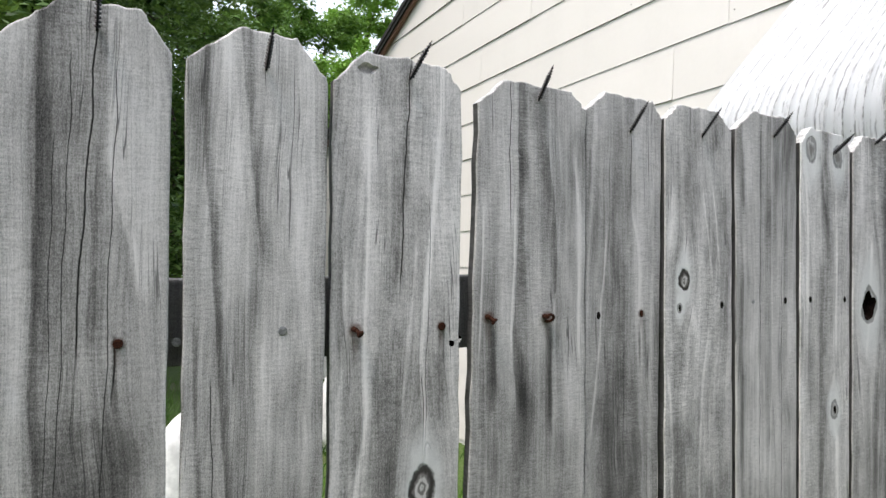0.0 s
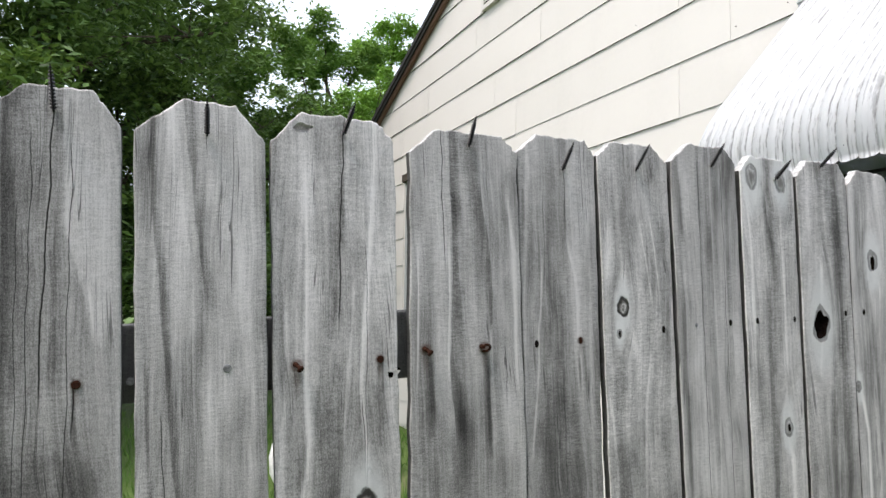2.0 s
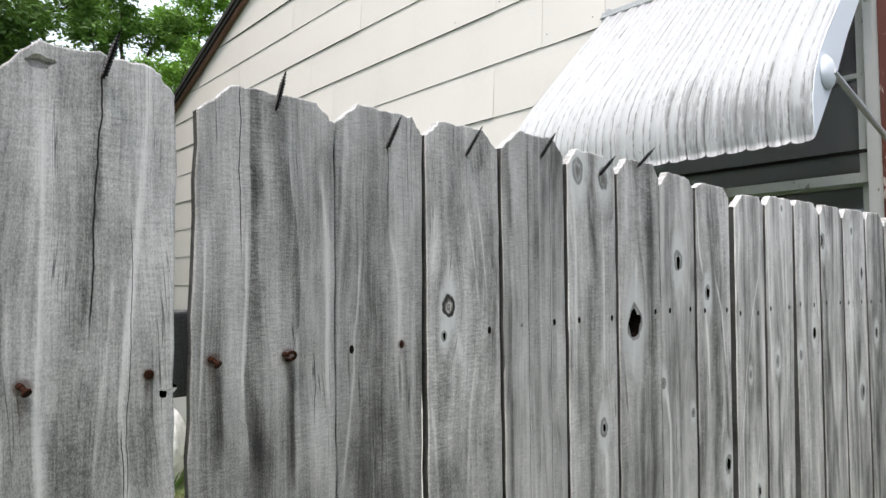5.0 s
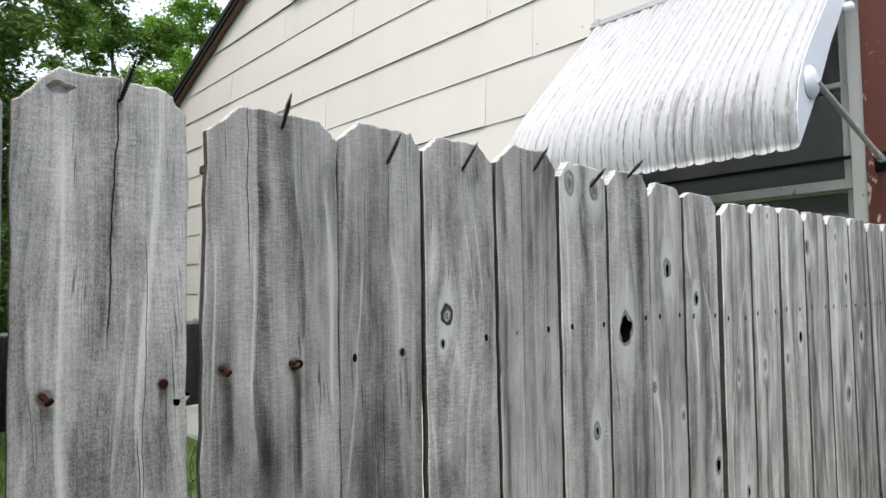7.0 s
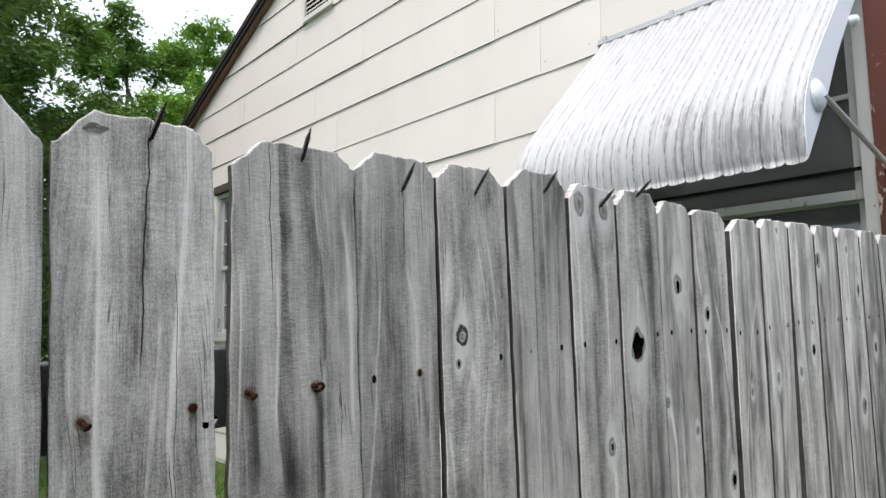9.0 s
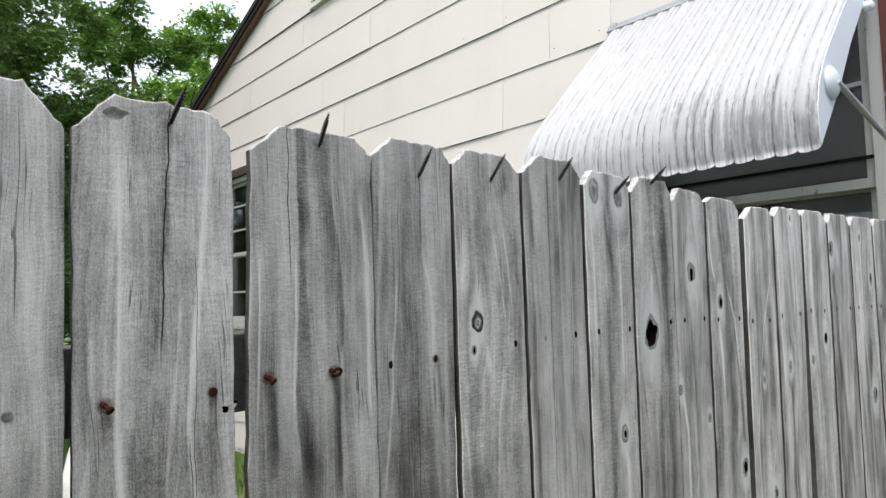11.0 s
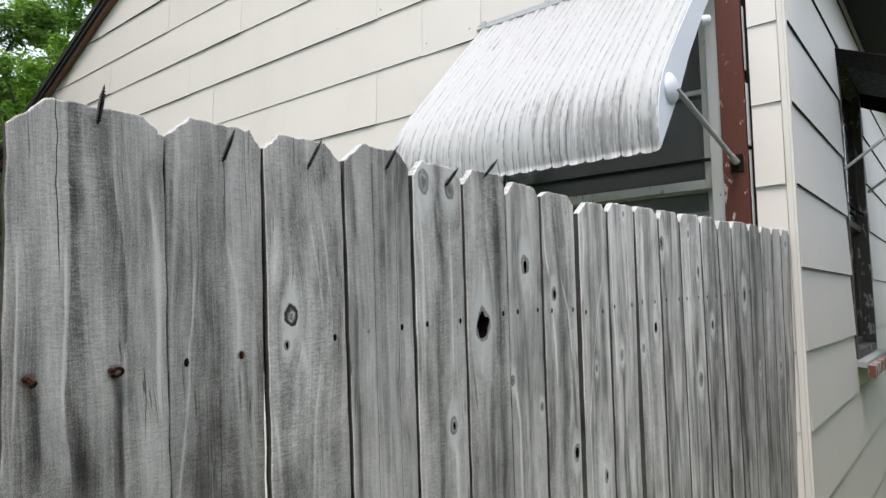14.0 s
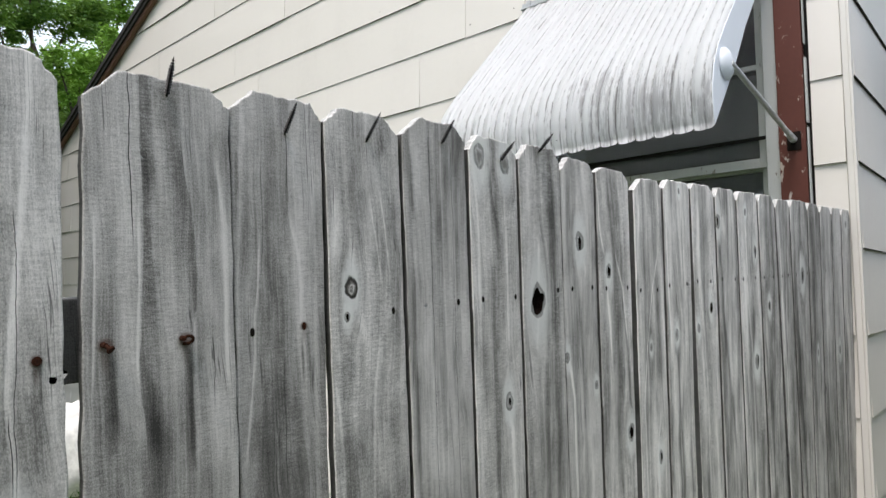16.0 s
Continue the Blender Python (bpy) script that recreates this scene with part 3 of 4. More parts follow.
sill = tagged(new("trim_3"), "rust-red and white peeling window sill on the side wall", "trim", kind="structure")
sill.matrix_basis = AT_HOUSE
part("sill", box((WIN_C[0] - 0.03, -0.10, WIN_C[2] - 0.10), (WIN_C[1] + 0.05, -0.062, WIN_C[2] - 0.03), 0.004),
     painted("peeling_red_sill_paint", (0.20, 0.075, 0.05), 0.4, 9.0, 0.7, 0.48, (0.55, 0.53, 0.5)), sill)


# ---------------------------------------------------------------- awnings
def awning(u0, u1, ribs, top, place, label, arm_foot, scale=1.0):
    """A bent sheet-metal awning on a wall: x along the wall, -y outwards."""
    ob = tagged(new("window_awning"), label, "awning")
    ob.matrix_basis = place
    # the section from the wall down and out, then over the nose
    sec = [(0.012, top), (0.28, top - 0.275), (0.52, top - 0.525), (0.66, top - 0.675), (0.735, top - 0.765), (0.785, top - 0.850), (0.808, top - 0.935), (0.806, top - 1.02), (0.795, top - 1.065)]
    sec = [(o * scale, top - (top - z) * scale) for o, z in sec]
    fine = []
    for (a, b), (c, d) in zip(sec, sec[1:]):
        for i in range(3):
            fine.append((a + (c - a) * i / 3, b + (d - b) * i / 3))
    fine.append(sec[-1])
    per = 12
    cols = ribs * per
    bm = bmesh.new()
    grid = []
    for i in range(cols + 1):
        f = (i % per) / per
        lobe = abs(math.sin(math.pi * f)) ** 0.45 - 0.30 * math.exp(-((f - 0.333) / 0.05) ** 2)
        u = u0 + (u1 - u0) * i / cols
        dent = noise.noise(Vector((u * 7, 0, 1.3)))
        col = []
        for j, (o, z) in enumerate(fine):
            p, q = fine[max(j - 1, 0)], fine[min(j + 1, len(fine) - 1)]
            t = Vector((q[0] - p[0], q[1] - p[1])).normalized()
            nrm = Vector((-t.y, t.x))
            k = 0.021 * lobe + 0.003 * noise.noise(Vector((u * 11, z * 5, 0))) + 0.002 * dent
            extra = 0.012 * lobe if j == len(fine) - 1 else 0.0
            col.append(bm.verts.new((u, -(o + nrm.x * k), z + nrm.y * k - extra)))
        grid.append(col)
    for a, b in zip(grid, grid[1:]):
        for j in range(len(a) - 1):
            bm.faces.new((a[j], b[j], b[j + 1], a[j + 1]))
    for f in bm.faces:
        f.smooth = True
    bmesh.ops.solidify(bm, geom=list(bm.faces), thickness=0.0016)
    sheet = part("canopy", bm, M_AWNING, ob, "ribbed white canopy sheet with worn paint")
    # end panels
    back = [(0.795, top - 1.065), (0.565, top - 0.79), (0.425, top - 0.60), (0.19, top - 0.33), (0.04, top - 0.18), (0.012, top - 0.02)]
    back = [(o * scale, top - (top - z) * scale) for o, z in back]
    outline = [(-o - 0.006, z + 0.003) for o, z in sec] + [(-o, z) for o, z in back[1:]]
    for u in (u0 - 0.004, u1 + 0.001):
        part("end_panel", prism(outline, u, u + 0.003, "x"), M_AWNING_END, ob, "smooth white end panel")
    # head rail on the wall, with its clips
    hb = bmesh.new()
    add_box(hb, (u0 + 0.02, -0.020, top + 0.012), (u1 + 0.02, -0.012, top + 0.045), 0.002)
    rod(hb, (u0 + 0.02, -0.028, top + 0.012), (u1 + 0.02, -0.028, top + 0.012), 0.008)
    part("head_rail", hb, M_GALV, ob, "dull grey metal head rail")
    for k in range(4):
        u = u1 - 0.03 - k * (u1 - u0 - 0.06) / 3
        part("clip", box((u - 0.012, -0.034, top - 0.01), (u + 0.012, -0.018, top + 0.05), 0.002), M_GALV, ob)
    br = bmesh.new()
    add_box(br, (u1 + 0.005, -0.022, top - 0.06), (u1 + 0.02, -0.012, top + 0.045), 0.002)
    part("bracket", br, M_GALV, ob)
    # domed pivot discs and arms
    for u, s, foot in ((u0, -1, arm_foot), (u1, 1, None)):
        d = turned([(0.060, 0.0), (0.060, 0.006), (0.048, 0.016), (0.028, 0.024), (0.0, 0.026)][:4], 24)
        for f in d.faces:
            f.smooth = True
        c = Vector((u + s * 0.006, -0.685 * scale, top - 0.82 * scale))
        part("pivot_disc", d, M_AWNING_END, ob, place=Matrix.Translation(c) @ Matrix.Rotation(s * math.pi / 2, 4, "Y"))
        if foot:
            arm = part("arm", rod(bmesh.new(), c + Vector((s * 0.02, 0.0, 0)), Vector(foot), 0.011), M_GALV, ob, "grey galvanised support arm")
            e = Vector(foot)
            part("arm_end", rod(bmesh.new(), e + (c - e).normalized() * 0.07, e, 0.015), M_GALV, arm)
            part("foot_plate", box((e.x - 0.028, -0.036, e.z - 0.045), (e.x + 0.028, -0.031, e.z + 0.035), 0.001), M_NAIL_DARK, arm, "rusted dark foot plate")
            part("bolt", rod(bmesh.new(), e + Vector((0, -0.03, 0)), e + Vector((0, 0.03, 0)), 0.014, sides=6), M_GALV, arm)
    kb = turned([(0.018, 0), (0.022, 0.008), (0.018, 0.028), (0.008, 0.034)], 14)
    part("catch", kb, M_AWNING_END, ob, place=Matrix.Translation((u0 - 0.006, -0.235 * scale, top - 0.40 * scale)) @ Matrix.Rotation(-math.pi / 2, 4, "Y"))
    # rivets along the nose
    for k in range(ribs):
        if k % 2 == 0:
            u = u0 + (k + 0.5) * (u1 - u0) / ribs
            part("rivet", turned([(0.006, 0), (0.005, 0.003), (0.002, 0.004)], 8), M_NAIL_DARK, sheet, place=pose(u, -0.822 * scale, top - 1.02 * scale, 90, 0, 0))
    return ob


awning(0.275, 1.605, 18, 3.185, AT_HOUSE @ GABLE, "white ribbed metal awning with chalky worn paint over a window", (0.212, -0.035, 2.182))
def hood():
    """A flat ribbed hood over the side wall's window, seen from its end and below."""
    ob = tagged(new("window_awning"), "grey metal hood awning over the side window, dark beneath", "awning")
    ob.matrix_basis = AT_HOUSE
    bm = bmesh.new()
    ribs, u0, u1 = 14, 1.53, 2.70
    per, grid = 6, []
    for i in range(ribs * per + 1):
        lift = 0.012 * abs(math.sin(math.pi * i / per))
        u = u0 + (u1 - u0) * i / (ribs * per)
        grid.append([bm.verts.new((u, -o, z + lift)) for o, z in ((0.004, 3.13), (0.30, 3.00), (0.52, 2.89), (0.60, 2.80), (0.62, 2.72))])
    for a, b in zip(grid, grid[1:]):
        for j in range(4):
            bm.faces.new((a[j], b[j], b[j + 1], a[j + 1]))
    bmesh.ops.solidify(bm, geom=list(bm.faces), thickness=0.002)
    # Sheet and end panels coloured dark to stand for the shade beneath.
    part("canopy", bm, simple("shade_darkened_sheet", (0.16, 0.16, 0.16), 0.6, 0.3, 0.4, 40), ob)
    for u in (u0, u1):
        part("end_panel", prism([(-0.004, 3.13), (-0.30, 3.00), (-0.52, 2.89), (-0.60, 2.80), (-0.62, 2.72), (-0.55, 2.74), (-0.25, 2.90), (-0.004, 3.02)], u - 0.003, u, "x"), M_DARK, ob, "near-black end panel with hood shade put into its colour")
        part("arm", rod(bmesh.new(), (u - 0.01, -0.015, 2.36), (u - 0.01, -0.56, 2.76), 0.010), M_GALV, ob)


hood()

# unseen plain wall added to close the walk's back and block low sky light
wb = bmesh.new()
add_box(wb, (-9.0, -1.75, 0.0), (9.0, -1.60, 3.1))
tagged(new("wall_south", mesh_of("wall_south", wb, painted("dull_grey_render", (0.20, 0.195, 0.19), 0.3, 1.5, 0.9))), "plain dull grey wall, unseen, added to block low sky light", "wall", kind="structure")

# ---------------------------------------------------------------- trees
def tree(x, y, height, radius, leaf, leaves, size, seed, label, low=0.25, name="tree"):
    rng = random.Random(seed)
    t = tagged(new(name), label, "tree")
    t.matrix_basis = Matrix.Translation((x, y, 0))
    bm = bmesh.new()
    pts = [Vector((0, 0, 0))]
    for i in range(1, 6):
        pts.append(Vector((rng.uniform(-0.15, 0.15) * i * 0.5, rng.uniform(-0.15, 0.15) * i * 0.5, height * 0.16 * i)))
    r0 = 0.018 * height
    for i, (a, b) in enumerate(zip(pts, pts[1:])):
        rod(bm, a, b, r0 * (1 - i * 0.17), r0 * (1 - (i + 1) * 0.17), 9)
    tips = []
    for i in range(16):
        f = low + (0.95 - low) * i / 15
        base = pts[min(5, int(f * 5.2))].lerp(pts[min(5, int(f * 5.2) + 1)], rng.random())
        a = i * 2.4 + rng.uniform(-0.4, 0.4)
        reach = radius * (0.55 + 0.55 * math.sin(math.pi * min(1, 0.25 + 0.75 * f))) * rng.uniform(0.6, 1.1)
        tip = Vector((math.cos(a) * reach, math.sin(a) * reach, height * min(1.0, f + 0.10) + rng.uniform(-0.3, 0.3)))
        midp = base.lerp(tip, 0.5) + Vector((0, 0, 0.25))
        rod(bm, base, midp, r0 * 0.32, r0 * 0.2, 6)
        rod(bm, midp, tip, r0 * 0.2, r0 * 0.07, 6)
        tips += [(tip, 0.40), (midp, 0.30), (midp.lerp(tip, 0.5) + Vector((rng.uniform(-0.5, 0.5), rng.uniform(-0.5, 0.5), 0.3)), 0.36)]
        for _ in range(4):
            sub = midp.lerp(tip, rng.uniform(0.2, 1.0)) + Vector((rng.uniform(-1, 1), rng.uniform(-1, 1), rng.uniform(-0.5, 0.9))) * radius * 0.26
            rod(bm, midp.lerp(tip, 0.6), sub, r0 * 0.08, r0 * 0.03, 5)
            tips.append((sub, rng.uniform(0.16, 0.34)))
    tips.append((Vector((0, 0, height * 0.95)), 0.35))
    part("trunk", bm, M_BARK, t, "grey-brown bark")
    verts, faces = [], []
    for i in range(leaves):
        c, spread = tips[rng.randrange(len(tips))]
        d = Vector((rng.gauss(0, 1), rng.gauss(0, 1), rng.gauss(0, 0.75)))
        c = c + d * radius * spread * 0.30
        if c.z < 0.15:
            continue
        q = Euler((rng.uniform(-0.9, 0.9), rng.uniform(-0.9, 0.9), rng.uniform(0, math.tau))).to_matrix()
        s = size * rng.uniform(0.6, 1.3)
        k = len(verts)
        for px, py, pz in ((0, -1, 0), (0.42, -0.1, 0.10), (0, 1, -0.12), (-0.42, -0.1, 0.10)):
            verts.append(tuple(c + q @ Vector((px * s, py * s, pz * s))))
        faces += [(k, k + 1, k + 2), (k, k + 2, k + 3)]
    me = bpy.data.meshes.new("crown")
    me.from_pydata(verts, [], faces)
    me.materials.append(leaf)
    part("crown", me, leaf, t)
    return t


def bearing(deg, d):
    return 0.2 + d * math.sin(radians(deg)), -0.1 + d * math.cos(radians(deg))


tree(*bearing(-22, 10), 10.5, 3.6, M_LEAF_DARK, 48000, 0.068, 1, "large dense dark green tree behind the yard", 0.12)
tree(*bearing(-8, 9.5), 10.0, 3.0, M_LEAF_DARK, 51000, 0.057, 2, "large dense dark green tree behind the yard", 0.12)
tree(*bearing(-3.0, 11), 8.6, 2.0, M_LEAF_DARK, 51000, 0.062, 3, "tall dark green tree with feathery branches", 0.12)
tree(*bearing(6.0, 13.5), 7.5, 1.75, M_LEAF_MID, 45000, 0.062, 4, "green tree with long drooping sprays of leaves", 0.15)
tree(*bearing(15.0, 19), 9.3, 1.9, M_LEAF_MID, 40000, 0.073, 5, "open-crowned green tree showing sky between its leaves", 0.06)
tree(*bearing(20.6, 22), 11.0, 1.9, M_LEAF_BRIGHT, 45000, 0.078, 6, "rounded light green tree beyond the house", 0.06)
tree(*bearing(19.3, 17), 7.5, 1.3, M_LEAF_BRIGHT, 21000, 0.062, 7, "small bright yellow-green tree beside the house", 0.15)
tree(*bearing(25, 24), 9.0, 2.8, M_LEAF_MID, 27000, 0.083, 8, "green tree beyond the house", 0.15)
tree(*bearing(12.0, 25), 8.6, 3.2, M_LEAF_DARK, 42000, 0.095, 11, "dark green tree line behind the lighter trees", 0.10)
tree(*bearing(19.5, 27), 9.0, 3.0, M_LEAF_DARK, 42000, 0.095, 12, "dark green tree line behind the lighter trees", 0.10)
for i, (b, d) in enumerate(((-16, 9.5), (-2, 10.5), (5, 12), (12, 14), (17, 16))):
    tree(*bearing(b, d), 5.0, 1.9, M_LEAF_DARK, 18000, 0.057, 20 + i, "dark green undergrowth at the edge of the lawn", 0.08, "shrub")

# white stone in the grass behind the fence
def white_rock(x, y, z, sx, sy, sz, seed):
    bm = bmesh.new()
    bmesh.ops.create_icosphere(bm, subdivisions=3, radius=1.0)
    for v in bm.verts:
        k = 1 + 0.28 * noise.noise(v.co * 1.6 + Vector((seed, 0, 0))) + 0.08 * noise.noise(v.co * 5)
        v.co = Vector((v.co.x * sx, v.co.y * sy, v.co.z * sz)) * k
    for f in bm.faces:
        f.smooth = True
    ob = new("rock", mesh_of("rock", bm, M_STONE))
    tagged_at(ob, Matrix.Translation((x, y, z)), "pale white lump of rock standing in the grass", "rock")


# ---------------------------------------------------------------- the fence
# fence frame: x along the fence, y away from the walk, z up the boards; zero height at the upper nail line
FENCE = pose(0.76, 0.64, 1.5, 1.755, -3.209, -3.973) @ Matrix.Translation((-0.76, 0, 0))
THICK = 0.016


def ground_at(s):
    return -(1.5 + 0.056 * (s - 0.76)) + 0.02


def board_mesh(name, w, shoulders, top, foot, seed, material, wear=1.0, carve=(), lean=(0, 0)):
    """A dog-eared picket: its left edge is x = 0. shoulders: heights of both shoulders; top: (x, z) of the flat top's two ends."""
    rng = random.Random(seed)
    (xl, zl), (xr, zr) = top
    sl, sr = shoulders

    def run(a, b, n, amp):
        out = []
        for i in range(n):
            f = i / n
            d = Vector((b[1] - a[1], a[0] - b[0])).normalized() * rng.uniform(-amp, amp)
            out.append((a[0] + (b[0] - a[0]) * f + d.x, a[1] + (b[1] - a[1]) * f + d.y))
        return out
    k = (0.2 - foot) / 0.7
    fl, fr = lean[0] * k, w + lean[1] * k
    loop = run((fl, foot), (fr, foot), 4, 0.001) + run((fr, foot), (w, sr), 46, 0.0007 * wear) + run((w, sr), (xr, zr), 8, 0.0011 * wear)
    loop += run((xr, zr), (xl, zl), 10, 0.0014 * wear) + run((xl, zl), (0, sl), 8, 0.0011 * wear) + run((0, sl), (fl, foot), 46, 0.0007 * wear)
    bm = bmesh.new()
    cx, n = w / 2, len(loop)

    def inset(i, k):
        p, q = loop[(i - 1) % n], loop[(i + 1) % n]
        d = Vector((q[0] - p[0], q[1] - p[1])).normalized()
        return loop[i][0] - d.y * k, loop[i][1] + d.x * k
    rows = []
    for y, k in ((THICK, 0.0012), (THICK - 0.0015, 0.0), (0.0018, 0.0), (0.0005, 0.0007), (0.0, 0.0022)):
        rows.append([bm.verts.new((inset(i, k)[0], y, inset(i, k)[1])) for i in range(n)])
    for a, b in zip(rows, rows[1:]):
        for i in range(n):
            bm.faces.new((a[i], a[(i + 1) % n], b[(i + 1) % n], b[i]))
    bm.faces.new(rows[0])
    edges = [bm.edges.get((rows[-1][i], rows[-1][(i + 1) % n])) for i in range(n)]
    pits, plain = [], []
    for k, (hx, hz, ha, hb, deep, *pale) in enumerate(carve):
        rings, inside = [], []
        for y, f in ((0.0, 1.0), (deep * 0.35, 0.93), (deep, 0.72)):
            ring = []
            for i in range(20):
                t = i * math.tau / 20
                q = f * (1 + 0.42 * noise.noise(Vector((math.cos(t) * 1.7, math.sin(t) * 1.5, k * 3.7 + hx * 50))))
                ring.append(bm.verts.new((hx + ha * q * math.cos(t), y, hz + hb * q * math.sin(t))))
            rings.append(ring)
        edges += [bm.edges.new((rings[0][i], rings[0][(i + 1) % 20])) for i in range(20)]
        for r0, r1 in zip(rings, rings[1:]):
            inside += [bm.faces.new((r0[i], r0[(i + 1) % 20], r1[(i + 1) % 20], r1[i])) for i in range(20)]
        inside.append(bm.faces.new(rings[-1]))
        (plain if pale else pits).extend(inside)
    if carve:
        bmesh.ops.triangle_fill(bm, use_beauty=True, use_dissolve=False, edges=edges)
    else:
        bm.faces.new(rows[-1][::-1])
    for fc in bm.faces:
        fc.normal_update()
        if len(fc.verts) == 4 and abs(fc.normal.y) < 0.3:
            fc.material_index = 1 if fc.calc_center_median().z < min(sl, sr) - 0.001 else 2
    for fc in pits:
        fc.material_index = 3
    for fc in plain:
        fc.material_index = 0
    me = mesh_of(name, bm, material)
    for extra in (M_EDGE, M_ENDGRAIN, M_PIT):
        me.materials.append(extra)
    return me


# Near-black lining of knot holes; their inner shade is in its colour.
M_PIT = simple("black_pit_lining", (0.009, 0.006, 0.005), 0.95, 0, 0.5, 300, 0.6, 0.03)


def nail_mesh(r, out):
    return turned([(r * 0.45, -0.004), (r * 0.45, out - 0.0022), (r, out - 0.0020), (r, out - 0.0004), (r * 0.8, out)], 10)


def screw_mesh(length=0.064):
    prof = [(0.0016, -0.004)]
    turns = 12
    for i in range(turns):
        z = length * 0.92 * i / turns
        dz = length * 0.92 / turns
        taper = 1.0 if i < turns - 4 else 1.0 - (i - turns + 4) * 0.16
        prof += [(0.0014 * taper, z), (0.0014 * taper, z + dz * 0.50), (0.0036 * taper, z + dz * 0.74), (0.0014 * taper, z + dz * 0.97)]
    prof += [(0.0006, length * 0.96), (0.0001, length)]
    return turned(prof, 9)


# name of board: left, right edge along the fence; shoulders left, right; top (from, height), (to, height); look
BOARDS = dict(
    Y=(-0.300, -0.138, 0.300, 0.298, (-0.25, 0.345), (-0.17, 0.343)),
    Z=(-0.133, 0.028, 0.300, 0.284, (-0.085, 0.340), (-0.015, 0.335)),
    A=(0.0335, 0.1915, 0.291, 0.294, (0.092, 0.338), (0.162, 0.335)),
    B=(0.2045, 0.3575, 0.292, 0.283, (0.260, 0.334), (0.321, 0.328)),
    C=(0.3640, 0.5315, 0.288, 0.287, (0.406, 0.327), (0.509, 0.321)),
    D=(0.5520, 0.7205, 0.280, 0.283, (0.596, 0.315), (0.697, 0.309)),
    E=(0.7220, 0.8600, 0.287, 0.286, (0.757, 0.316), (0.843, 0.310)),
    F=(0.8625, 0.9985, 0.287, 0.278, (0.888, 0.310), (0.969, 0.307)),
    G=(1.0045, 1.1440, 0.283, 0.283, (1.043, 0.314), (1.121, 0.309)),
    H=(1.1530, 1.2800, 0.272, 0.268, (1.1755, 0.299), (1.259, 0.292)),
    I=(1.2855, 1.4125, 0.265, 0.262, (1.312, 0.295), (1.394, 0.290)),
    J=(1.4190, 1.5370, 0.253, 0.251, (1.447, 0.281), (1.519, 0.274)),
    K=(1.5465, 1.6810, 0.257, 0.242, (1.574, 0.269), (1.654, 0.264)),
    L=(1.6960, 1.8310, 0.225, 0.230, (1.733, 0.254), (1.807, 0.252)),
    M=(1.8350, 1.9765, 0.235, 0.234, (1.859, 0.258), (1.959, 0.254)),
    N=(1.9790, 2.1190, 0.240, 0.228, (1.994, 0.254), (2.085, 0.252)),
    O=(2.1230, 2.2600, 0.224, 0.223, (2.140, 0.250), (2.235, 0.247)),
    P=(2.2650, 2.4170, 0.220, 0.226, (2.285, 0.246), (2.396, 0.243)),
    Q=(2.4220, 2.5590, 0.222, 0.213, (2.438, 0.242), (2.525, 0.241)),
    R=(2.5640, 2.6870, 0.205, 0.208, (2.582, 0.232), (2.670, 0.231)),
    S=(2.6920, 2.8620, 0.210, 0.210, (2.715, 0.234), (2.842, 0.232)),
    T=(2.8680, 2.9930, 0.204, 0.200, (2.886, 0.229), (2.965, 0.225)),
    U=(2.9990, 3.1280, 0.198, 0.196, (3.018, 0.222), (3.105, 0.218)),
    V=(3.1340, 3.2480, 0.194, 0.192, (3.150, 0.218), (3.228, 0.217)),
    W=(3.2560, 3.3660, 0.190, 0.186, (3.270, 0.215), (3.345, 0.212)),
)
# how far the left and right edge drift along the fence half a metre below the nail line
LEAN = dict(Z=(0, -0.018), A=(-0.014, -0.008), B=(-0.006, -0.009), C=(-0.005, -0.006), D=(-0.018, 0), E=(0, -0.008), F=(0.001, 0.005), G=(0.005, 0.004), M=(0, -0.010),
            N=(0.012, 0.008), O=(0.010, 0.015), P=(0.015, 0.022), Q=(0.024, 0.030), R=(0.042, 0.026), S=(0.030, 0.0))
# knots and holes, cracks, nail stains and broad darker lower ends, in fence places
KNOTS = dict(C=[(0.478, -0.202, 0.015, 0.0)], F=[(0.900, 0.047, 0.0095, 0.0), (0.892, 0.006, 0.005, 0.4)], H=[(1.180, 0.262, 0.014, 0.7), (1.247, 0.254, 0.012, 0.6), (1.241, -0.179, 0.010, 0.1)],
             I=[(1.330, -0.005, 0.019, 0.9)], J=[(1.478, 0.108, 0.013, 0.75), (1.423, -0.125, 0.007, 0.6), (1.523, -0.196, 0.006, 0.7)], K=[(1.584, 0.042, 0.010, 0.3), (1.656, -0.325, 0.012, 0.6)],
             L=[(1.755, -0.146, 0.006, 0.7), (1.786, -0.411, 0.010, 0.7)], M=[(1.915, 0.230, 0.005, 0.8), (1.880, -0.13, 0.009, 0.5)], N=[(2.078, -0.077, 0.010, 0.8), (2.000, -0.125, 0.008, 0.3)], O=[(2.133, 0.156, 0.013, 0.3)],
             P=[(2.320, 0.185, 0.007, 0.5), (2.385, 0.07, 0.010, 0.3), (2.375, -0.266, 0.014, 0.4)], Q=[(2.486, -0.106, 0.010, 0.7)], S=[(2.792, -0.025, 0.016, 0.4)], T=[(2.93, -0.31, 0.008, 0.3)], V=[(3.18, -0.33, 0.012, 0.6)], W=[(3.305, 0.153, 0.010, 0.4)])
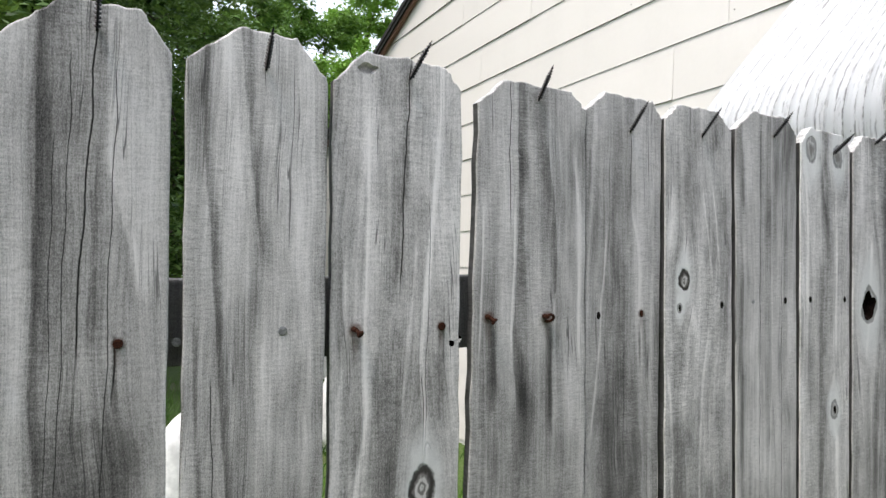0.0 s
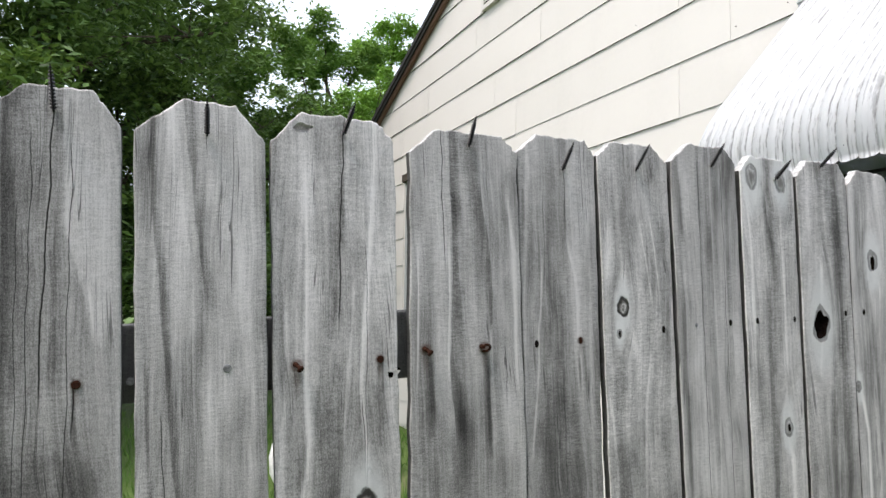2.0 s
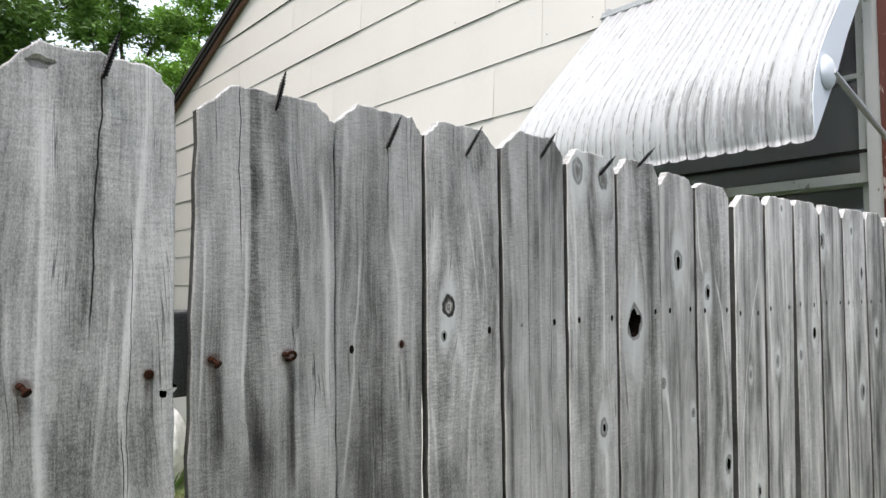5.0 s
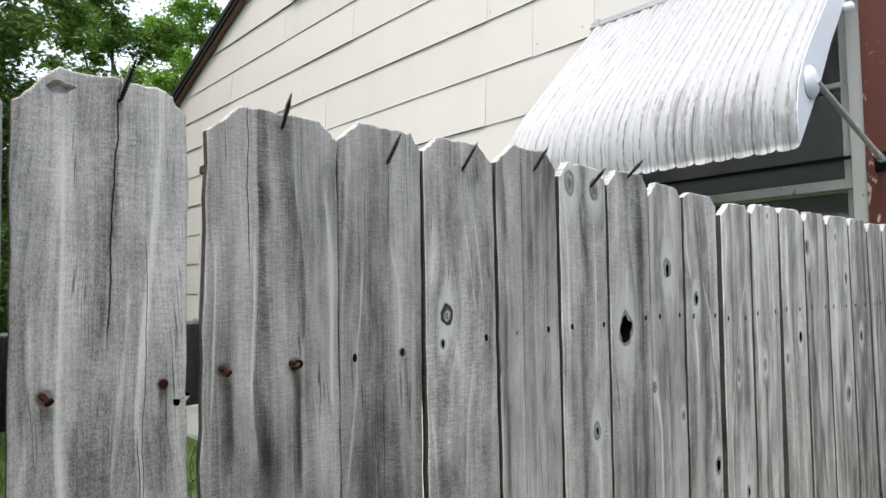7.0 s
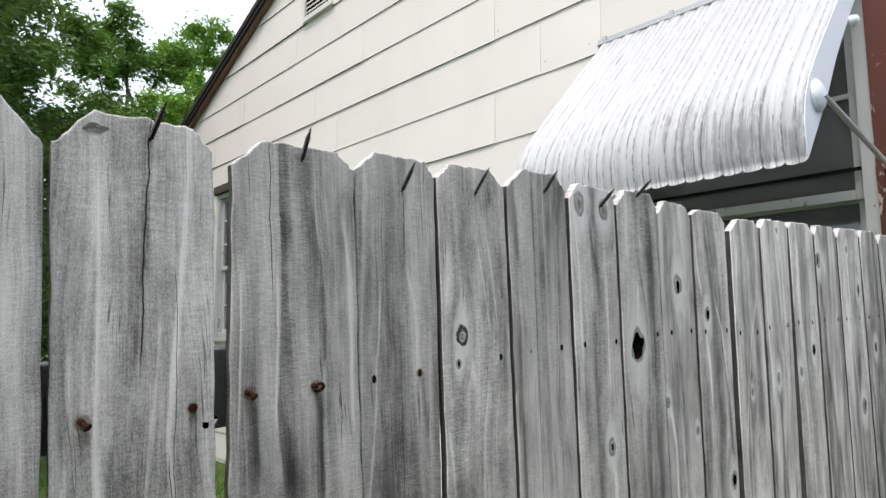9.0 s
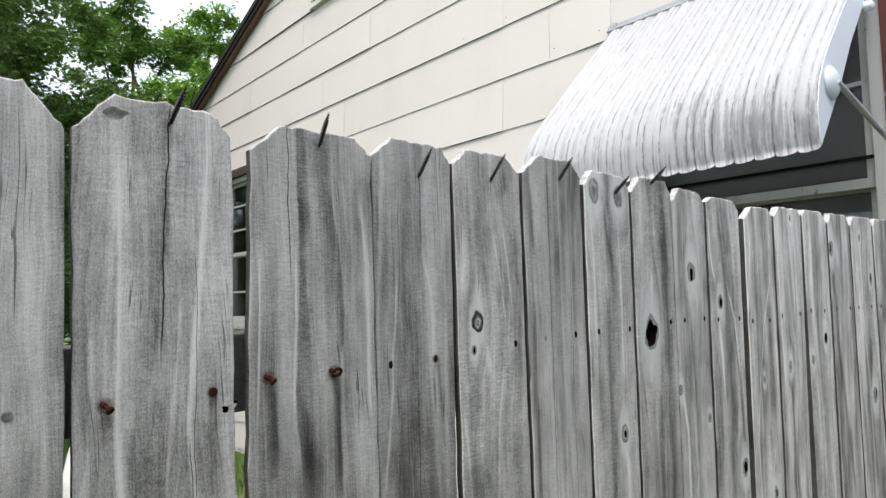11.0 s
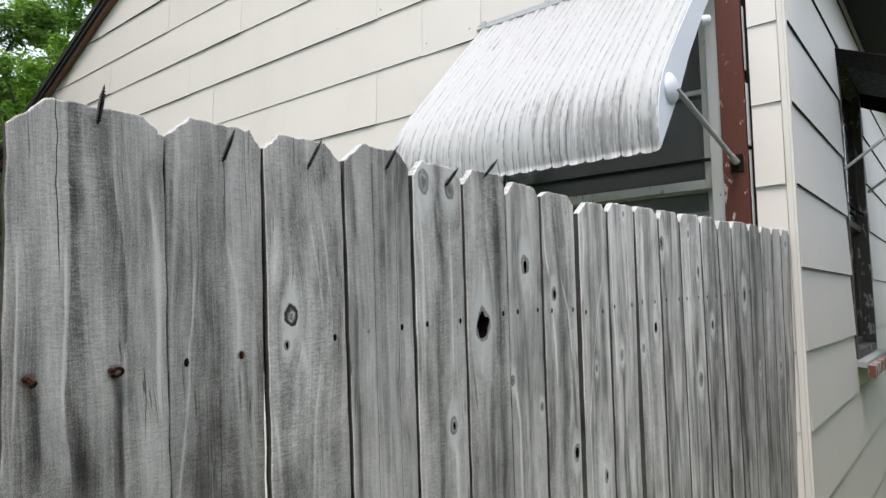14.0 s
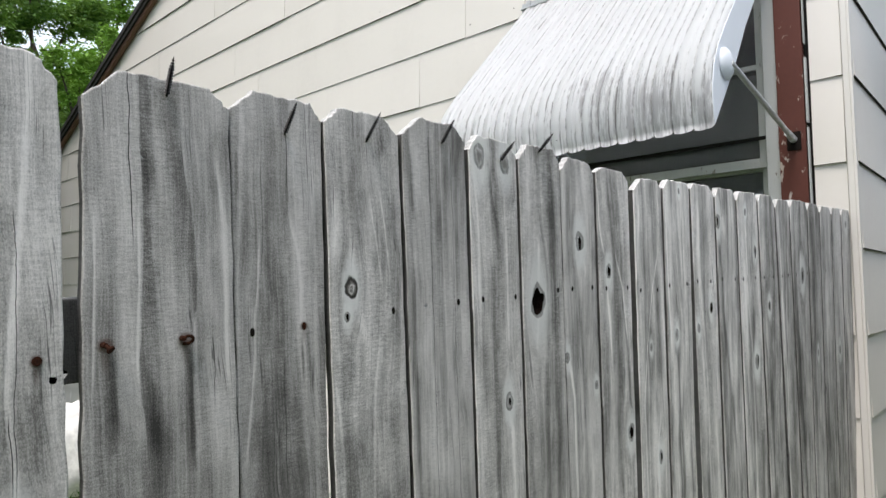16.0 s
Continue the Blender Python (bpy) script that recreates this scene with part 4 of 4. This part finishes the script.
HOLES = dict(I=[(1.330, -0.004, 0.0165, 0.0230, 0.013)], J=[(1.478, 0.106, 0.0058, 0.0130, 0.008)], K=[(1.586, 0.041, 0.0055, 0.010, 0.007), (1.657, -0.326, 0.0070, 0.014, 0.009)], N=[(2.078, -0.078, 0.008, 0.012, 0.013)],
             L=[(1.7865, -0.411, 0.004, 0.009, 0.008)], H=[(1.241, -0.180, 0.0035, 0.007, 0.006)], C=[(0.406, 0.306, 0.0120, 0.0065, 0.007, 1), (0.517, -0.026, 0.004, 0.004, 0.006), (0.528, -0.021, 0.003, 0.005, 0.006)], S=[(2.794, -0.028, 0.006, 0.016, 0.008)], Q=[(2.487, -0.106, 0.005, 0.011, 0.008)], P=[(2.388, 0.065, 0.004, 0.018, 0.006), (2.385, -0.262, 0.004, 0.014, 0.006)], O=[(2.130, 0.156, 0.005, 0.012, 0.005)], F=[(0.892, 0.006, 0.0025, 0.005, 0.004)])
CRACKS = dict(A=[(0.1215, -0.05, 0.310, 0.055, 0.0012), (0.100, -0.45, 0.28, 0.03, 0.0006), (0.140, -0.40, 0.27, 0.03, 0.0006), (0.138, -0.085, -0.004, 0.03, 0.0012), (0.085, -0.5, 0.2, 0.02, 0.0005)], C=[(0.4605, 0.02, 0.318, 0.05, 0.0012), (0.478, -0.18, -0.06, 0.0, 0.0007), (0.487, -0.2, 0.15, 0.02, 0.0005)],
              B=[(0.230, -0.6, -0.05, -0.03, 0.0007), (0.288, 0.25, 0.29, 0.02, 0.0007)], D=[(0.600, 0.10, 0.315, 0.0, 0.0008), (0.69, -0.10, 0.0, -0.02, 0.0006)], E=[(0.802, 0.16, 0.262, -0.01, 0.0006), (0.79, -0.4, -0.05, 0.0, 0.0004)], G=[(1.06, -0.5, 0.28, 0.0, 0.0006), (1.11, -0.4, 0.28, 0.0, 0.0006)], F=[(0.905, 0.06, 0.12, 0.05, 0.0006)],
              M=[(1.95, -0.25, 0.0, 0.03, 0.0012), (1.885, -0.2, 0.0, 0.0, 0.0009)], P=[(2.385, 0.0, 0.14, 0.03, 0.0015)])
DARK_RUNS = dict(B=[(0.30, -0.22, 0.9, 0.05, 0.14)], H=[(1.20, -0.27, 0.9, 0.05, 0.14)], C=[(0.395, -0.01, 0.30, 0.009, 0.20), (0.503, -0.005, 0.15, 0.006, 0.18)], D=[(0.630, -0.10, 1.0, 0.095, 0.10), (0.660, 0.0, 0.30, 0.007, 0.20), (0.575, -0.01, 0.13, 0.007, 0.15)], E=[(0.795, -0.10, 1.0, 0.085, 0.10), (0.828, 0.0, 0.13, 0.005, 0.22), (0.740, 0.0, 0.05, 0.003, 0.1)],
              A=[(0.11, -0.10, 0.9, 0.085, 0.14), (0.13, -0.16, 0.08, 0.03, 0.18), (0.139, 0.002, 0.12, 0.004, 0.14)], G=[(1.07, -0.28, 0.12, 0.05, 0.22)], I=[(1.394, 0.0, 0.08, 0.003, 0.15)])
# grain figure of each board: amount, fade on either side, then the line it follows (x along the fence, height)
FIGURE = {}


def figure(board, *lines):
    FIGURE[board] = lines


figure("Z", (-0.14, 0.015, 0.02, (0.0206, 0.062), (0.0252, 0.2), (0.0303, 0.326)),
       (0.12, 0.03, 0.03, (-0.0103, -0.159), (-0.006, -0.017)))
figure("A", (0.2, 0.004, 0.065, (0.0695, -0.174), (0.0678, -0.07), (0.0682, 0.007), (0.0697, 0.116), (0.0698, 0.199), (0.072, 0.334)),
       (-0.14, 0.004, 0.045, (0.16, 0.051), (0.1495, 0.112), (0.1369, 0.166), (0.1324, 0.278)),
       (-0.1, 0.02, 0.012, (0.0553, -0.171), (0.0554, -0.056), (0.0565, 0.136), (0.0575, 0.327)),
       (0.14, 0.045, 0.03, (0.1547, -0.149), (0.1516, -0.088)),
       (-0.22, 0.0015, 0.003, (0.1601, 0.055), (0.1576, 0.078), (0.1553, 0.105)))
figure("B", (0.16, 0.003, 0.026, (0.2825, 0.063), (0.2783, 0.127), (0.2731, 0.197), (0.2659, 0.267), (0.2591, 0.344)),
       (0.2, 0.003, 0.011, (0.2478, -0.206), (0.2409, -0.08), (0.236, 0.018), (0.2299, 0.129), (0.225, 0.198), (0.2238, 0.301)),
       (0.15, 0.003, 0.006, (0.2173, -0.201), (0.2146, -0.076), (0.2131, 0.02)),
       (0.12, 0.003, 0.005, (0.1992, -0.198), (0.2015, -0.041)),
       (-0.1, 0.015, 0.004, (0.269, 0.043), (0.2653, 0.127), (0.2581, 0.198), (0.2499, 0.323)),
       (0.1, 0.004, 0.02, (0.2831, -0.213), (0.2822, -0.099)),
       (-0.1, 0.012, 0.02, (0.3253, -0.019), (0.3258, 0.125), (0.3318, 0.305)))
figure("C", (-0.2, 0.004, 0.006, (0.3884, -0.232), (0.4062, -0.101), (0.4026, -0.026), (0.4056, 0.085), (0.4088, 0.255)),
       (-0.24, 0.005, 0.007, (0.4811, -0.18), (0.48, -0.111), (0.4762, -0.034), (0.4866, 0.08), (0.5021, 0.272)),
       (0.14, 0.022, 0.014, (0.4336, -0.24), (0.4434, -0.106), (0.4468, -0.0)),
       (-0.14, 0.004, 0.01, (0.3616, -0.227), (0.3755, -0.038), (0.3785, 0.086)),
       (0.1, 0.003, 0.02, (0.4005, -0.234), (0.4154, -0.102), (0.4103, -0.027)),
       (0.1, 0.018, 0.004, (0.4374, 0.015), (0.45, 0.158), (0.463, 0.294)),
       (-0.12, 0.003, 0.004, (0.4513, -0.107), (0.4586, -0.032), (0.4701, 0.104)))
figure("D", (0.18, 0.0015, 0.03, (0.6079, -0.131), (0.6057, -0.018), (0.609, 0.045), (0.6111, 0.108), (0.6121, 0.171), (0.6108, 0.235), (0.6117, 0.296)),
       (0.16, 0.004, 0.018, (0.6144, 0.171), (0.6137, 0.203), (0.6119, 0.235)),
       (-0.24, 0.002, 0.003, (0.6016, -0.03), (0.6044, 0.045), (0.6063, 0.095), (0.6072, 0.152)),
       (0.15, 0.025, 0.002, (0.6678, 0.005), (0.6709, 0.105), (0.6657, 0.172), (0.6561, 0.239)),
       (-0.18, 0.004, 0.006, (0.7085, -0.063), (0.7098, 0.034), (0.7105, 0.138), (0.6998, 0.222)),
       (-0.22, 0.002, 0.003, (0.5535, -0.056), (0.5565, 0.014), (0.5593, 0.074), (0.5614, 0.152)),
       (0.22, 0.006, 0.008, (0.6624, -0.146), (0.6624, -0.08), (0.6623, -0.014)),
       (0.11, 0.010, 0.007, (0.6223, -0.135), (0.6177, -0.058), (0.6115, -0.012)),
       (-0.18, 0.012, 0.01, (0.6062, -0.13), (0.6047, -0.08)),
       (0.1, 0.004, 0.018, (0.5661, -0.119), (0.5687, -0.006)))
figure("E", (-0.2, 0.002, 0.004, (0.7311, -0.165), (0.7374, -0.111), (0.7463, -0.041), (0.7476, 0.016), (0.7537, 0.058), (0.759, 0.123)),
       (0.11, 0.024, 0.03, (0.7667, -0.175), (0.7761, 0.027), (0.7826, 0.205)),
       (-0.18, 0.003, 0.006, (0.8178, 0.007), (0.8198, 0.053), (0.8151, 0.099), (0.8032, 0.153)),
       (0.26, 0.003, 0.004, (0.8191, -0.073), (0.8174, -0.008)),
       (-0.14, 0.008, 0.006, (0.7198, -0.162), (0.7282, 0.103), (0.7389, 0.261)),
       (0.08, 0.05, 0.03, (0.7973, -0.184), (0.8039, -0.081)),
       (-0.12, 0.004, 0.008, (0.8364, -0.195), (0.8404, 0.02), (0.8423, 0.255)))
figure("F", (0.13, 0.034, 0.032, (0.8959, -0.212), (0.9006, -0.116), (0.9029, -0.042)),
       (-0.16, 0.003, 0.006, (0.9319, -0.222), (0.9375, -0.107), (0.9491, -0.033)),
       (-0.16, 0.002, 0.003, (0.9732, 0.058), (0.965, 0.136), (0.9564, 0.196)),
       (-0.14, 0.002, 0.003, (0.9578, 0.042), (0.9477, 0.119), (0.9394, 0.179)),
       (-0.26, 0.008, 0.01, (0.9226, -0.038), (0.9179, 0.004)),
       (-0.18, 0.012, 0.01, (0.904, 0.063), (0.9048, 0.12)),
       (-0.14, 0.003, 0.005, (0.8772, -0.207), (0.8754, -0.143), (0.8662, -0.077)),
       (-0.14, 0.015, 0.02, (0.8707, 0.081), (0.8715, 0.177)))
figure("G", (0.17, 0.01, 0.006, (1.0227, -0.248), (1.0192, -0.087), (1.0209, 0.091), (1.0158, 0.27)),
       (0.1, 0.003, 0.004, (1.0567, -0.094), (1.0611, 0.089), (1.0595, 0.274)),
       (-0.12, 0.003, 0.004, (1.0823, -0.264), (1.0887, -0.099), (1.0858, 0.088), (1.0855, 0.276)),
       (0.12, 0.006, 0.012, (1.1169, -0.104), (1.1167, 0.087), (1.1164, 0.279)),
       (-0.16, 0.02, 0.02, (1.0823, -0.264), (1.084, -0.219)))
figure("H", (0.16, 0.01, 0.004, (1.2184, 0.139), (1.2105, 0.195), (1.2014, 0.256)),
       (-0.14, 0.004, 0.006, (1.1724, -0.015), (1.1717, 0.134), (1.1655, 0.253)),
       (-0.14, 0.003, 0.006, (1.2437, -0.074), (1.2447, 0.081), (1.2407, 0.196)),
       (0.1, 0.012, 0.01, (1.2077, -0.2), (1.2062, -0.069), (1.2055, 0.083)),
       (-0.24, 0.006, 0.008, (1.2458, -0.228), (1.2378, -0.201)))
figure("I", (-0.3, 0.006, 0.007, (1.3328, 0.012), (1.3377, 0.111)),
       (-0.3, 0.006, 0.005, (1.3244, -0.085), (1.3311, -0.02)),
       (0.12, 0.012, 0.02, (1.3738, -0.08), (1.3766, 0.076), (1.3782, 0.279)),
       (0.12, 0.02, 0.012, (1.3495, -0.34), (1.3538, -0.122)))
figure("J", (-0.34, 0.005, 0.008, (1.4419, -0.211), (1.4332, -0.157), (1.4221, -0.115)),
       (-0.26, 0.004, 0.006, (1.4948, 0.047), (1.492, 0.071)),
       (-0.1, 0.01, 0.01, (1.4565, 0.155), (1.4559, 0.249)),
       (0.12, 0.004, 0.01, (1.4762, -0.375), (1.477, -0.188), (1.4677, 0.002)))
figure("K", (-0.26, 0.003, 0.005, (1.6524, -0.117), (1.6384, 0.001), (1.6127, 0.077)),
       (-0.24, 0.003, 0.004, (1.5711, 0.068), (1.555, 0.131), (1.5494, 0.217)),
       (-0.24, 0.004, 0.008, (1.5862, -0.158), (1.5842, -0.083), (1.5743, 0.012)),
       (0.14, 0.006, 0.01, (1.6598, -0.299), (1.6507, -0.142), (1.6352, -0.012)))
figure("L", (-0.24, 0.003, 0.003, (1.7189, -0.431), (1.7172, -0.271), (1.7368, -0.141), (1.7639, -0.022), (1.8019, 0.086)),
       (0.1, 0.02, 0.03, (1.7849, -0.449), (1.7777, -0.283), (1.7874, -0.038)),
       (-0.3, 0.006, 0.005, (1.7721, -0.398), (1.7898, -0.306)),
       (-0.16, 0.004, 0.006, (1.6913, -0.201), (1.6922, -0.003), (1.7186, 0.196)))
figure("M", (-0.2, 0.006, 0.006, (1.8525, -0.157), (1.8432, 0.028), (1.8415, 0.199)),
       (0.14, 0.004, 0.01, (1.8945, -0.465), (1.8808, -0.175)),
       (0.16, 0.004, 0.006, (1.9225, -0.035), (1.9232, 0.171)))
figure("N", (-0.16, 0.01, 0.012, (2.0419, -0.26), (2.0143, 0.019), (2.0128, 0.203)))
figure("O", (0.16, 0.02, 0.01, (2.2356, -0.607), (2.2054, -0.436), (2.1575, -0.137), (2.1398, 0.089)),
       (-0.2, 0.015, 0.02, (2.1693, 0.12), (2.1584, 0.185)))
figure("P", (-0.18, 0.008, 0.012, (2.3449, -0.245), (2.3225, -0.088), (2.3195, 0.153)),
       (0.14, 0.02, 0.006, (2.3283, -0.634), (2.3123, -0.494), (2.2811, -0.151)))
figure("Q", (0.14, 0.012, 0.02, (2.4919, -0.682), (2.4747, -0.462), (2.4487, -0.207)))
figure("R", (-0.22, 0.012, 0.012, (2.6172, -0.341), (2.5939, -0.075), (2.5809, 0.19)))
figure("S", (-0.3, 0.012, 0.012, (2.7771, -0.009), (2.7764, 0.062)),
       (0.18, 0.02, 0.012, (2.7697, -0.723), (2.7449, -0.402), (2.7366, -0.125)),
       (-0.22, 0.006, 0.006, (2.6924, -0.74), (2.658, -0.425), (2.6496, -0.194)))
TONES = dict(A=0.86, B=0.98, C=1.02, D=0.90, E=0.85, F=1.08, G=0.88, H=1.06, I=0.98, J=1.06, K=1.16, L=1.20, M=1.26, N=1.20, O=1.10, P=1.18, Q=1.08, R=1.04, S=0.96, T=0.9, U=0.86, V=0.86, W=0.9)
NAILS = dict(Z=[(-0.013, -0.011, "grey", 0.001)], A=[(0.142, -0.005, "rust", 0.002), (0.036, -0.012, "rust", 0.012)], B=[(0.306, 0.0, "grey", 0.001)],
             C=[(0.392, -0.004, "bent", 0.015), (0.503, -0.004, "rust", 0.003)], D=[(0.568, 0.004, "bent", 0.014), (0.657, 0.001, "curl", 0.014)], E=[(0.745, 0.0, "dark", 0.0008), (0.822, 0.0, "rustdark", 0.0008)],
             F=[(0.978, 0.008, "dark", 0.0008)], G=[(1.044, 0.011, "ring", 0.0008), (1.118, 0.011, "dark", 0.0008)], H=[(1.178, 0.011, "dark", 0.0008), (1.266, 0.009, "dark", 0.0008)],
             I=[(1.394, 0.013, "dark", 0.0008)], J=[(1.447, 0.0125, "dark", 0.0008), (1.519, 0.011, "dark", 0.0008)], K=[(1.573, 0.0055, "dark", 0.0008), (1.660, 0.0015, "dark", 0.0008)],
             L=[(1.714, -0.008, "dark", 0.0008), (1.793, -0.012, "dark", 0.0008)], M=[(1.851, -0.005, "dark", 0.0008), (1.943, -0.006, "dark", 0.0008)], N=[(2.001, -0.002, "dark", 0.0008), (2.079, -0.007, "dark", 0.0008)],
             O=[(2.151, -0.005, "dark", 0.0008), (2.236, -0.009, "dark", 0.0008)], P=[(2.292, -0.011, "dark", 0.0008), (2.382, -0.013, "dark", 0.0008)], Q=[(2.45, -0.015, "dark", 0.0008), (2.526, -0.017, "dark", 0.0008)],
             R=[(2.60, -0.018, "dark", 0.0008), (2.655, -0.018, "dark", 0.0008)], S=[(2.73, -0.02, "dark", 0.0008), (2.84, -0.02, "dark", 0.0008)], T=[(2.9, -0.02, "dark", 0.0008)], U=[(3.04, -0.02, "dark", 0.0008)])
SCREWS = dict(A=(0.122, 0.3095, 0.005, -0.050, 0.040), B=(0.287, 0.290, -0.001, -0.050, 0.032), C=(0.4605, 0.301, 0.003, -0.058, 0.030), D=(0.643, 0.293, -0.008, -0.045, 0.033), E=(0.801, 0.264, -0.006, -0.043, 0.034),
              F=(0.936, 0.2665, 0.000, -0.036, 0.036), G=(1.091, 0.278, -0.010, -0.041, 0.031), H=(1.236, 0.259, -0.013, -0.045, 0.027), I=(1.3465, 0.284, -0.012, -0.044, 0.027))


def fence():
    f = tagged(new("fence"), "weathered grey dog-eared wooden picket fence with rusty nails", "fence")
    f.matrix_basis = FENCE
    rng = random.Random(2)
    for i, (key, (a, b, sl, sr, tl, tr)) in enumerate(BOARDS.items()):
        if key in "KLMNOPQRSTUV":
            b -= 0.005
        off = lambda items: [(q[0] - a, *q[1:]) for q in items]
        mat = weathered_wood("weathered_picket_wood_" + key.lower(), 3.0 + i * 1.37, 1.1 * TONES.get(key, 1.0), off(KNOTS.get(key, ())), off(CRACKS.get(key, ())), off(DARK_RUNS.get(key, ())),
                             2.1 if key in "KLMNOPQRSTUVW" else 1.6 if key in "GHIJ" else 1.25,
                             [(q[0] - a, q[1], 0.009 if q[2] in ("bent", "curl") else 0.0065) for q in NAILS.get(key, ()) if q[2] in ("rust", "bent", "curl", "rustdark")], [(q[0], q[1], q[2], *((px - a, pz) for px, pz in q[3:])) for q in FIGURE.get(key, ())])
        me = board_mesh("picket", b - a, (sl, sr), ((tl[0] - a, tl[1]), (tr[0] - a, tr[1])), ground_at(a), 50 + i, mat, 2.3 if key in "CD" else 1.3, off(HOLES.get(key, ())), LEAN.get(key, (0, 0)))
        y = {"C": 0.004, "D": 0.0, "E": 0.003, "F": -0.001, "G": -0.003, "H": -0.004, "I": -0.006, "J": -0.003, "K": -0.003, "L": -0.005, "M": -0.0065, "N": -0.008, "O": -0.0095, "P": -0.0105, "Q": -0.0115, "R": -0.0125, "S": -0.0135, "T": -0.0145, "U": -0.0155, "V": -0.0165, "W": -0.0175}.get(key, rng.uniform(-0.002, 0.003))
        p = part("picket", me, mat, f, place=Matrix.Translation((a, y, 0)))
        for x, z, kind, out in NAILS.get(key, ()):
            place = pose(x - a, 0, z, 90, 0, 0)
            if kind in ("dark", "rustdark"):
                part("nail", nail_mesh(0.0036, out), M_NAIL_DARK if kind == "dark" else M_RUST, p, place=place @ Matrix.Diagonal((0.95, 1.55, 1.0, 1.0)))
            elif kind == "ring":
                part("nail", nail_mesh(0.0034, out), M_NAIL_GREY, p, place=place)
            elif kind == "grey":
                part("nail", nail_mesh(0.0052, out), M_NAIL_GREY, p, "dull grey nail head", place)
            elif kind == "rust":
                part("nail", nail_mesh(0.0050, out), M_RUST, p, "rusty nail head", place)
            elif kind == "bent":
                nb = bmesh.new()
                m = Vector((0.002, -out * 0.45, -0.001))
                e = Vector((0.005, -out * 0.75, -0.005))
                rod(nb, (0, 0.004, 0), m, 0.0036, 0.0030, 9)
                rod(nb, m, e, 0.0027, 0.0027, 9)
                rod(nb, e, e + (e - m).normalized() * 0.002, 0.0049, 0.0047, 12)
                part("nail", nb, M_RUST, p, "bent rusty nail standing proud", Matrix.Translation((x - a - 0.003, 0, z + 0.002)))
            else:
                nb = bmesh.new()
                pts = [Vector((0.007 * math.cos(t), -0.006 - 0.002 * t, 0.005 * math.sin(t))) for t in np.linspace(2.6, -2.2, 9)]
                rod(nb, (-0.004, 0.004, 0.002), pts[0], 0.0035, 0.003, 8)
                for q0, q1 in zip(pts, pts[1:]):
                    rod(nb, q0, q1, 0.0019, 0.0019, 8)
                part("nail", nb, M_RUST, p, "rusty nail curled over", Matrix.Translation((x - a, 0, z)))
        if key in SCREWS:
            x, z, dx, dy, dz = SCREWS[key]
            d = Vector((dx, dy, dz))
            m = Matrix.Translation((x - a, -0.001, z)) @ d.to_track_quat("Z", "Y").to_matrix().to_4x4()
            part("screw", screw_mesh(d.length), M_SCREW, p, "black screw point poking through the board", m)
    # rails behind the pickets
    for z0, z1 in ((-0.036, 0.058), (-1.15, -1.06)):
        part("rail", box((-0.32, THICK + 0.006, z0), (0.62, THICK + 0.046, z1), 0.003), M_RAIL, f, "grey rail behind the pickets")
        part("rail", box((0.625, THICK + 0.006, z0 + 0.004), (3.36, THICK + 0.046, z1 + 0.002), 0.003), M_RAIL, f, "grey rail behind the pickets")
    part("nail", nail_mesh(0.0050, 0.012), M_NAIL_GREY, f, "pale nail head showing between two pickets", pose(0.197, THICK + 0.006, -0.008, 90, 0, 0))
    return f


fence()
for rx, ry, ra, rh, rs in ((0.68, 4.35, 0.20, 0.36, 3), (1.47, 5.25, 0.19, 0.42, 5), (2.20, 5.60, 0.24, 0.40, 8)):
    white_rock(rx, ry, rh * 0.75, ra, ra, rh, rs)
